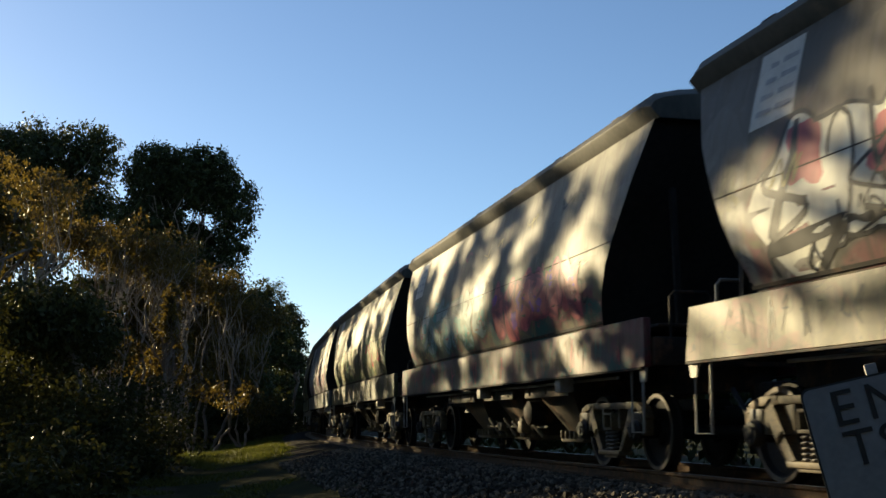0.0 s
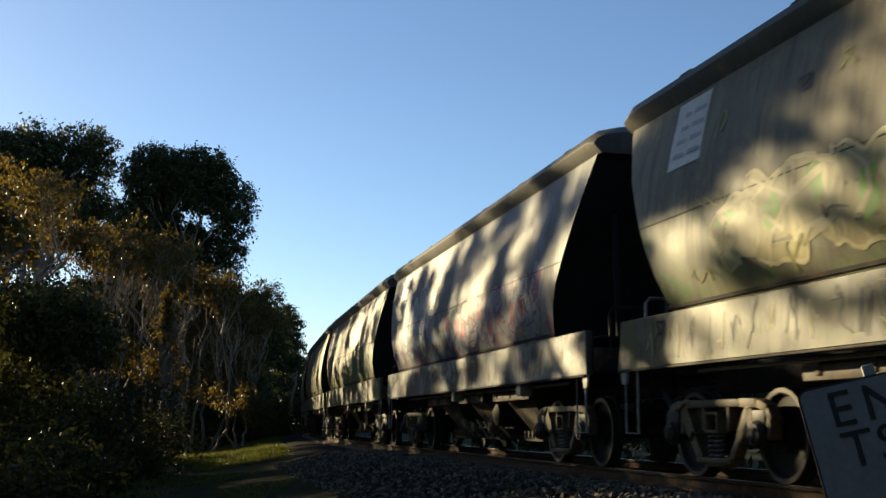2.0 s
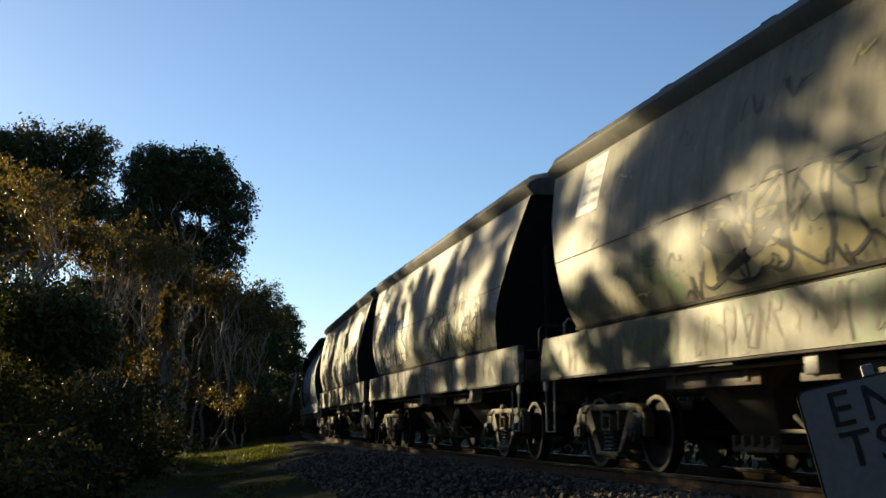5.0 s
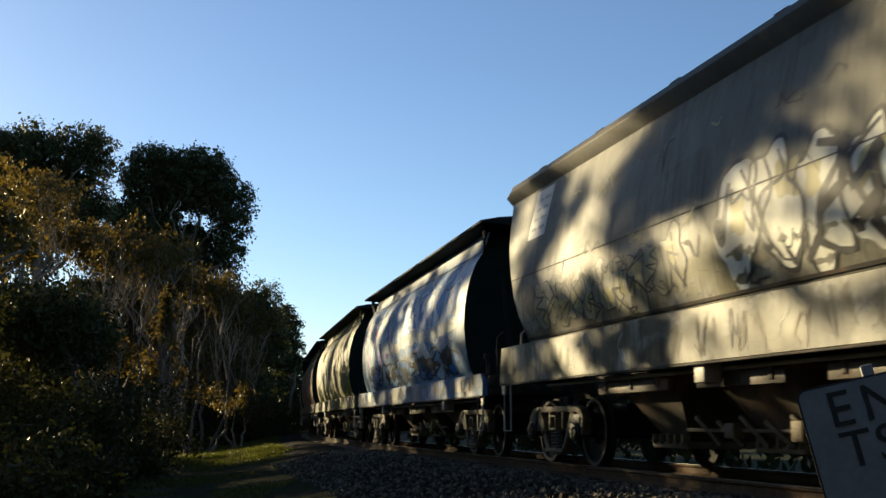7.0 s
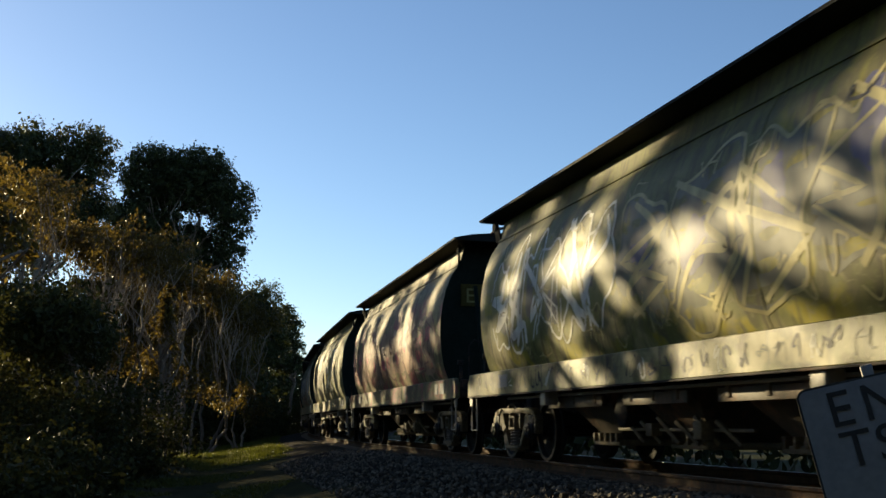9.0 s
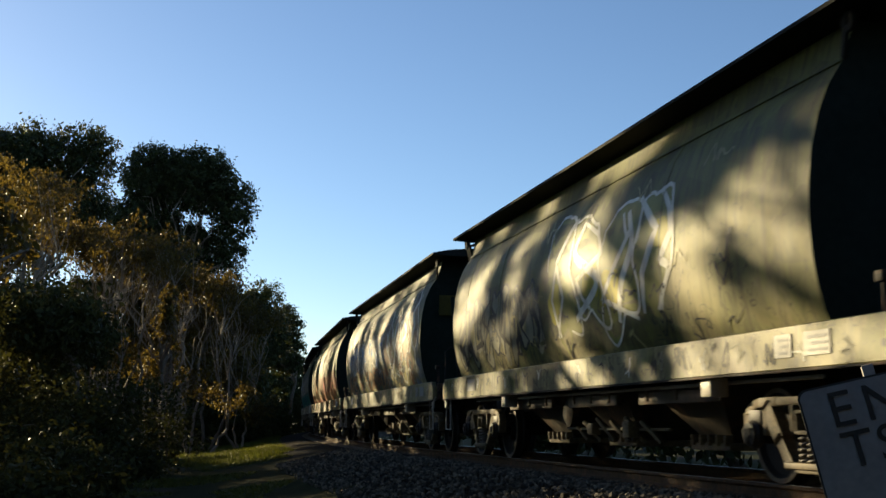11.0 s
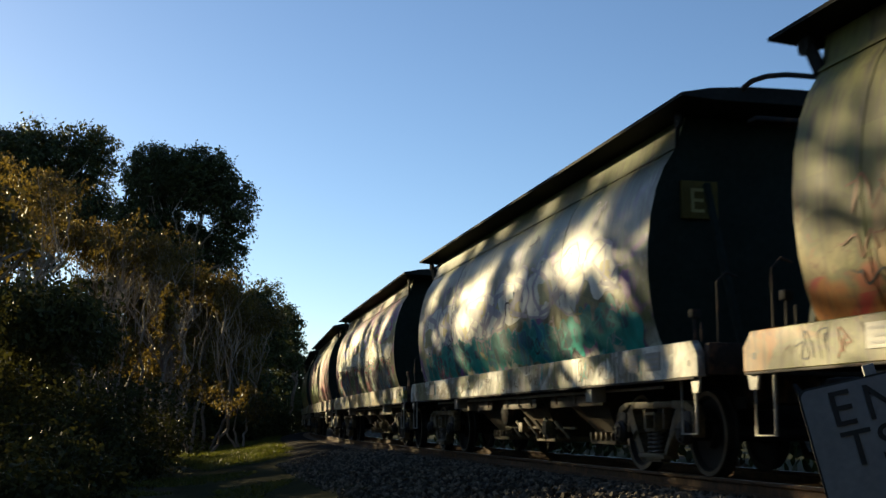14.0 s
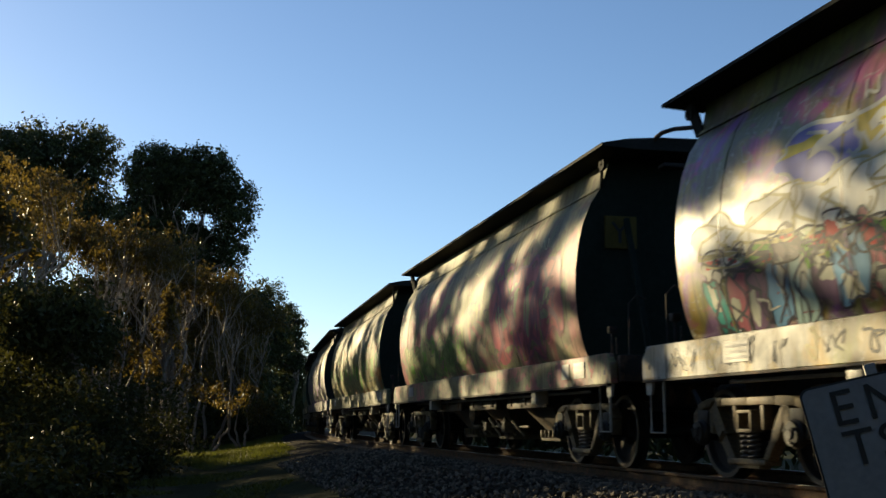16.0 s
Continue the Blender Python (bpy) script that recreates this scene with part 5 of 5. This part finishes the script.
tree(-9.9, 57, [(0, 0, 6.03, 1.3, 0.9), (1.2, 0, 5.58, 1.1, 0.9), (-1.4, 0, 6.56, 1.2, 0.9), (0.8, 0.3, 1.35, 1.2, 0.7)], 6480, 0.15, M_LEAF_G, M_BARK, WATTLE, 54, 0.08, 3, 0.8, 0.36)
tree(-13.0, 59, [(0, 0, 7.6, 1.4, 0.9), (1.5, 0, 6.6, 1.2, 0.9), (-1.4, 0, 7.6, 1.3, 0.9), (0.2, 0.3, 6.9, 1.4, 0.8)], 6480, 0.15, M_LEAF_G, M_BARK, WATTLE, 55, 0.08, 3, 0.8, 0.36)
tree(-15.6, 41.5, [(0, 0, 4.99, 1.2, 0.8), (1.2, 0, 4.52, 1.0, 0.8), (-1.2, 0, 5.49, 1.1, 0.8), (0.4, 0.3, 4.0, 1.2, 0.7)], 5760, 0.14, M_LEAF_G, M_BARK, WATTLE, 56, 0.08, 3, 0.8, 0.36)
# low scrub
SCRUB = "low dark scrub bush"
for i, (x, y, r, h) in enumerate(((-11.0, 30, 2.0, 3.6), (-9.4, 35, 1.7, 3.2), (-13.5, 33, 2.4, 4.2), (-16.5, 40, 2.4, 3.6), (-13.0, 42, 1.8, 2.4), (-8.8, 26.5, 1.4, 2.9), (-7.4, 22, 1.2, 1.2), (-21, 46, 2.6, 4.0), (-13.2, 72, 1.5, 3.0), (-13.8, 80, 1.5, 3.0),
                                 (-14.5, 74, 2.2, 3.4), (-20.0, 74, 2.4, 4.0), (-15.5, 84, 2.0, 3.2), (-13.8, 91, 1.4, 2.6), (-14.8, 102, 1.6, 3.4), (-15.0, 122, 1.8, 4.6), (-24, 56, 3, 5.0), (-19.5, 66, 2.4, 5.0), (-10.8, 19, 1.8, 1.8), (-6.3, 17.5, 0.9, 0.8), (-14.5, 37, 2.2, 3.2), (-11.8, 36.5, 1.7, 2.6), (-12.2, 31, 1.8, 2.8), (-10.4, 32.4, 1.5, 1.7), (-8.7, 31, 1.1, 1.1))):
    tree(x, y, [(0, 0, h * 0.45 - 0.9, r, h * 0.55), (r * 0.6, 0.3, h * 0.3 - 0.9, r * 0.6, h * 0.4)], int(4200 * r), 0.13 if y < 50 else 0.2, M_LEAF_S, M_BARKD, SCRUB, 60 + i, 0.04, 3, 0.3, 0.45, "scrub_bush")


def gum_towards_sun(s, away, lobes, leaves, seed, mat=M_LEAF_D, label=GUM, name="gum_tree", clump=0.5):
    """A gum added on the sunny side of the line for its shade; its lobes (along, height where their shade meets the
    wagons, radius, half height).
    """
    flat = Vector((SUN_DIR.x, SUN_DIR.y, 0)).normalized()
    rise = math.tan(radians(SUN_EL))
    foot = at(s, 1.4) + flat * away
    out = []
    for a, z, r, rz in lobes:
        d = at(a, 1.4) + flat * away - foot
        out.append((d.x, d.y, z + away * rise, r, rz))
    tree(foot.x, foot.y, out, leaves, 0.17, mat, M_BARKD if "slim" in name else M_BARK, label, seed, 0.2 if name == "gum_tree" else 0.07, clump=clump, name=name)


# Trees added sunward, mostly out of view, to lay dappled shade on the train
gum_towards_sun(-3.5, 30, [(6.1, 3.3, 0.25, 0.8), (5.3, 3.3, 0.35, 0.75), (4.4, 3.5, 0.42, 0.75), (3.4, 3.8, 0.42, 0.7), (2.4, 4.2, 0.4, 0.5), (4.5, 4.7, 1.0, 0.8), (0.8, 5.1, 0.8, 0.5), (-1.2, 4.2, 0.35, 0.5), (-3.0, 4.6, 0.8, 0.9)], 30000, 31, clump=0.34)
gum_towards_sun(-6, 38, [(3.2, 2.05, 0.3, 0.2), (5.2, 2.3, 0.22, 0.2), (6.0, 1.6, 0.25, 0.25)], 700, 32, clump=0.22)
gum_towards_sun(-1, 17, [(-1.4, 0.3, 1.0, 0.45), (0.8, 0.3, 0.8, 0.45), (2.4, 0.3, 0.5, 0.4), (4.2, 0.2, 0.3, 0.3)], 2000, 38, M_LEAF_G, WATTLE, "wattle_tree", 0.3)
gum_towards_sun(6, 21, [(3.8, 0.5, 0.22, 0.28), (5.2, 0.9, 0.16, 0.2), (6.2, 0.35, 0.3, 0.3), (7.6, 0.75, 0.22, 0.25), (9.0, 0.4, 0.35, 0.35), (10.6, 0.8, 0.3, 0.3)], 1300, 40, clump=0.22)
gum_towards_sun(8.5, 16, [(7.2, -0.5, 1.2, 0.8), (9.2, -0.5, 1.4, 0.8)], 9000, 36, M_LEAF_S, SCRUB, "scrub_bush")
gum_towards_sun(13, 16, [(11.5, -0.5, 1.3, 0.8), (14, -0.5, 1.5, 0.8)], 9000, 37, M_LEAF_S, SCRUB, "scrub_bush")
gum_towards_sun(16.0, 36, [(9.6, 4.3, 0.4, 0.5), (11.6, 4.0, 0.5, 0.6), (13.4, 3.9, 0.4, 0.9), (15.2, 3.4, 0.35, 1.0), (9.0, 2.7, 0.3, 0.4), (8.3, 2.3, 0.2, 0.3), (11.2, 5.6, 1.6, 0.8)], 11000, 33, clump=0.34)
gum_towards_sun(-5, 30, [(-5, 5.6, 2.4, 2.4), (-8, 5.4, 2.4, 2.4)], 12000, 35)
# slim many-stemmed gums, narrow hanging bunches, some unseen, added to streak wagons with shade
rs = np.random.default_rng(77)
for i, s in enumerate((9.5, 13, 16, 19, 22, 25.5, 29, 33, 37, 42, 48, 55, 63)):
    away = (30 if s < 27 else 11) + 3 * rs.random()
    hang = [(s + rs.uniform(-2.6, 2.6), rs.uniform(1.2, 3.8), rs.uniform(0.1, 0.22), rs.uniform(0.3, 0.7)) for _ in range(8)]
    gum_towards_sun(s, away, hang, 3300, 400 + i, M_LEAF_G, "slim gum hanging in narrow bunches, added to cast streaked shade", "slim_gum_tree", 0.2)
# unseen sparse gums added beside the scrub to shade it
for i, (x, y, r, h) in enumerate(((-22.5, 37, 3.2, 7), (-17.5, 27, 3, 7))):
    tree(x, y, [(0, 0, h * 0.55, r, h * 0.3), (-r * 0.4, 0, h * 0.3, r, h * 0.3), (r * 0.4, 1, h * 0.35, r * 0.8, h * 0.3)], 2600, 0.3, M_LEAF_D, M_BARKD, GUM, 220 + i, 0.2, clump=0.8)
# unseen loose low sprays of leaves, added to dapple the lower sides
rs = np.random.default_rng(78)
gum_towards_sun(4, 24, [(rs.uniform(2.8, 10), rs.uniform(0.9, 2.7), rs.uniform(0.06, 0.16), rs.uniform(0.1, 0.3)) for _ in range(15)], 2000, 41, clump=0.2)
# Woods added to the west, nearly all unseen, so paint mirrors trees not sky
for i in (0, 2, 3, 4, 5, 6, 7, 8, 9):
    a, d = radians(-24 - 5.6 * i), 76 + 9 * (i % 2)
    h = 10.5 + 1.0 * (i % 3)
    tree(d * math.sin(a), 14 + d * math.cos(a), [(0, 0, h * 0.62, 4.6, h * 0.36), (-2, 0, h * 0.3, 4.6, h * 0.32), (2.4, 1, h * 0.32, 4, h * 0.34)], 13000, 0.42, M_LEAF_D, M_BARKD, "dense dark gum tree in far woods", 150 + i, 0.25, clump=0.9)
# trees added behind the eye, unseen, and beyond the line, to cut sky light
for i, (x, y, r, h) in enumerate(((-9, -6, 4.5, 13), (-3, -10, 4.5, 13), (4, -9, 4.5, 13), (-14, 2, 5, 13), (-17, 11, 4.2, 12), (11, -6, 4, 11), (15, 3, 3.5, 6), (13, 14, 3.2, 5), (11, 24, 3.2, 4.5), (9, 34, 3.2, 4.5), (6, 46, 3.2, 4.5), (3, 58, 3.2, 4.5))):
    tree(x, y, [(0, 0, h * 0.55, r, h * 0.42), (-r * 0.5, 0, h * 0.28, r, h * 0.36), (r * 0.5, 0, h * 0.28, r, h * 0.36)], 9000, 0.4, M_LEAF_D, M_BARKD, "dense dark tree added to cut sky light", 120 + i, 0.2, clump=0.9)


# ---- grass
def build_grass():
    rng = np.random.default_rng(9)
    verts, faces = [], []
    for i in range(170000):
        y = rng.uniform(15, 85)
        xt = float(np.interp(y, _y, _x))
        x = xt - rng.uniform(2.6, 8.5)
        if noise.noise(Vector((x * 0.35, y * 0.25, 7))) < (-0.3 if 40 < y < 75 else 0.12):
            continue
        z = max(ground_height(x, y), float(np.interp(xt - x, (3.3, 4.2, 5.6, 7.0), (-0.49, -0.68, -0.88, -1.0)))) - 0.02
        h = rng.uniform(0.06, 0.26) if y > 40 else rng.uniform(0.03, 0.12)
        a = rng.uniform(0, 6.28)
        lean = rng.normal(0, 0.08, 2)
        w = rng.uniform(0.012, 0.03)
        k = len(verts)
        verts += [(x - w * math.cos(a), y - w * math.sin(a), z), (x + w * math.cos(a), y + w * math.sin(a), z), (x + lean[0], y + lean[1], z + h)]
        faces.append((k, k + 1, k + 2))
    tagged(new("grass", raw_mesh("grass", verts, faces, M_GRASS)), "thin green grass beside the line", "grass", kind="stuff")


build_grass()
build_sleepers()


# ---- movement: the train comes along the line; wheels turn with it
def ran(t):
    """Metres run since 16 s (negative before)."""
    return 13.994 * (t - 16) - 0.0303 * (t - 16) ** 2 / 2


def motions():
    times = [0.5 * k for k in range(33)]
    for w, kind, i in WAGONS:
        tail = 5.472 + (i + 1 - 8) * LEN_B if kind == "B" else 5.472 - 7 * LEN_B - SILL_B - 1.01 - i * LEN_A
        half = (SILL_B if kind == "B" else SILL_A) / 2
        rows = []
        for t in times:
            s = tail - half - ran(t)
            a, b = at(s + BOGIE_X), at(s - BOGIE_X)
            d = a - b
            mid = (a + b) / 2
            rows.append((t, Matrix.Translation(mid) @ Matrix.Rotation(math.atan2(d.y, d.x), 4, "Z")))
        walk(w, rows)
    spin = [(k / FPS, -math.degrees(ran(k / FPS) / WHEEL_R) % 360) for k in range(16 * FPS + 1)]
    for w, kind, i in WAGONS:
        for bogie in [c for c in w.children if c.name.startswith("bogie")]:
            for ws in [c for c in bogie.children if c.name.startswith("wheelset")]:
                x = ws.location.x
                walk(ws, [(t, pose(x, 0, WHEEL_R, 0, a, 0)) for t, a in spin])


motions()
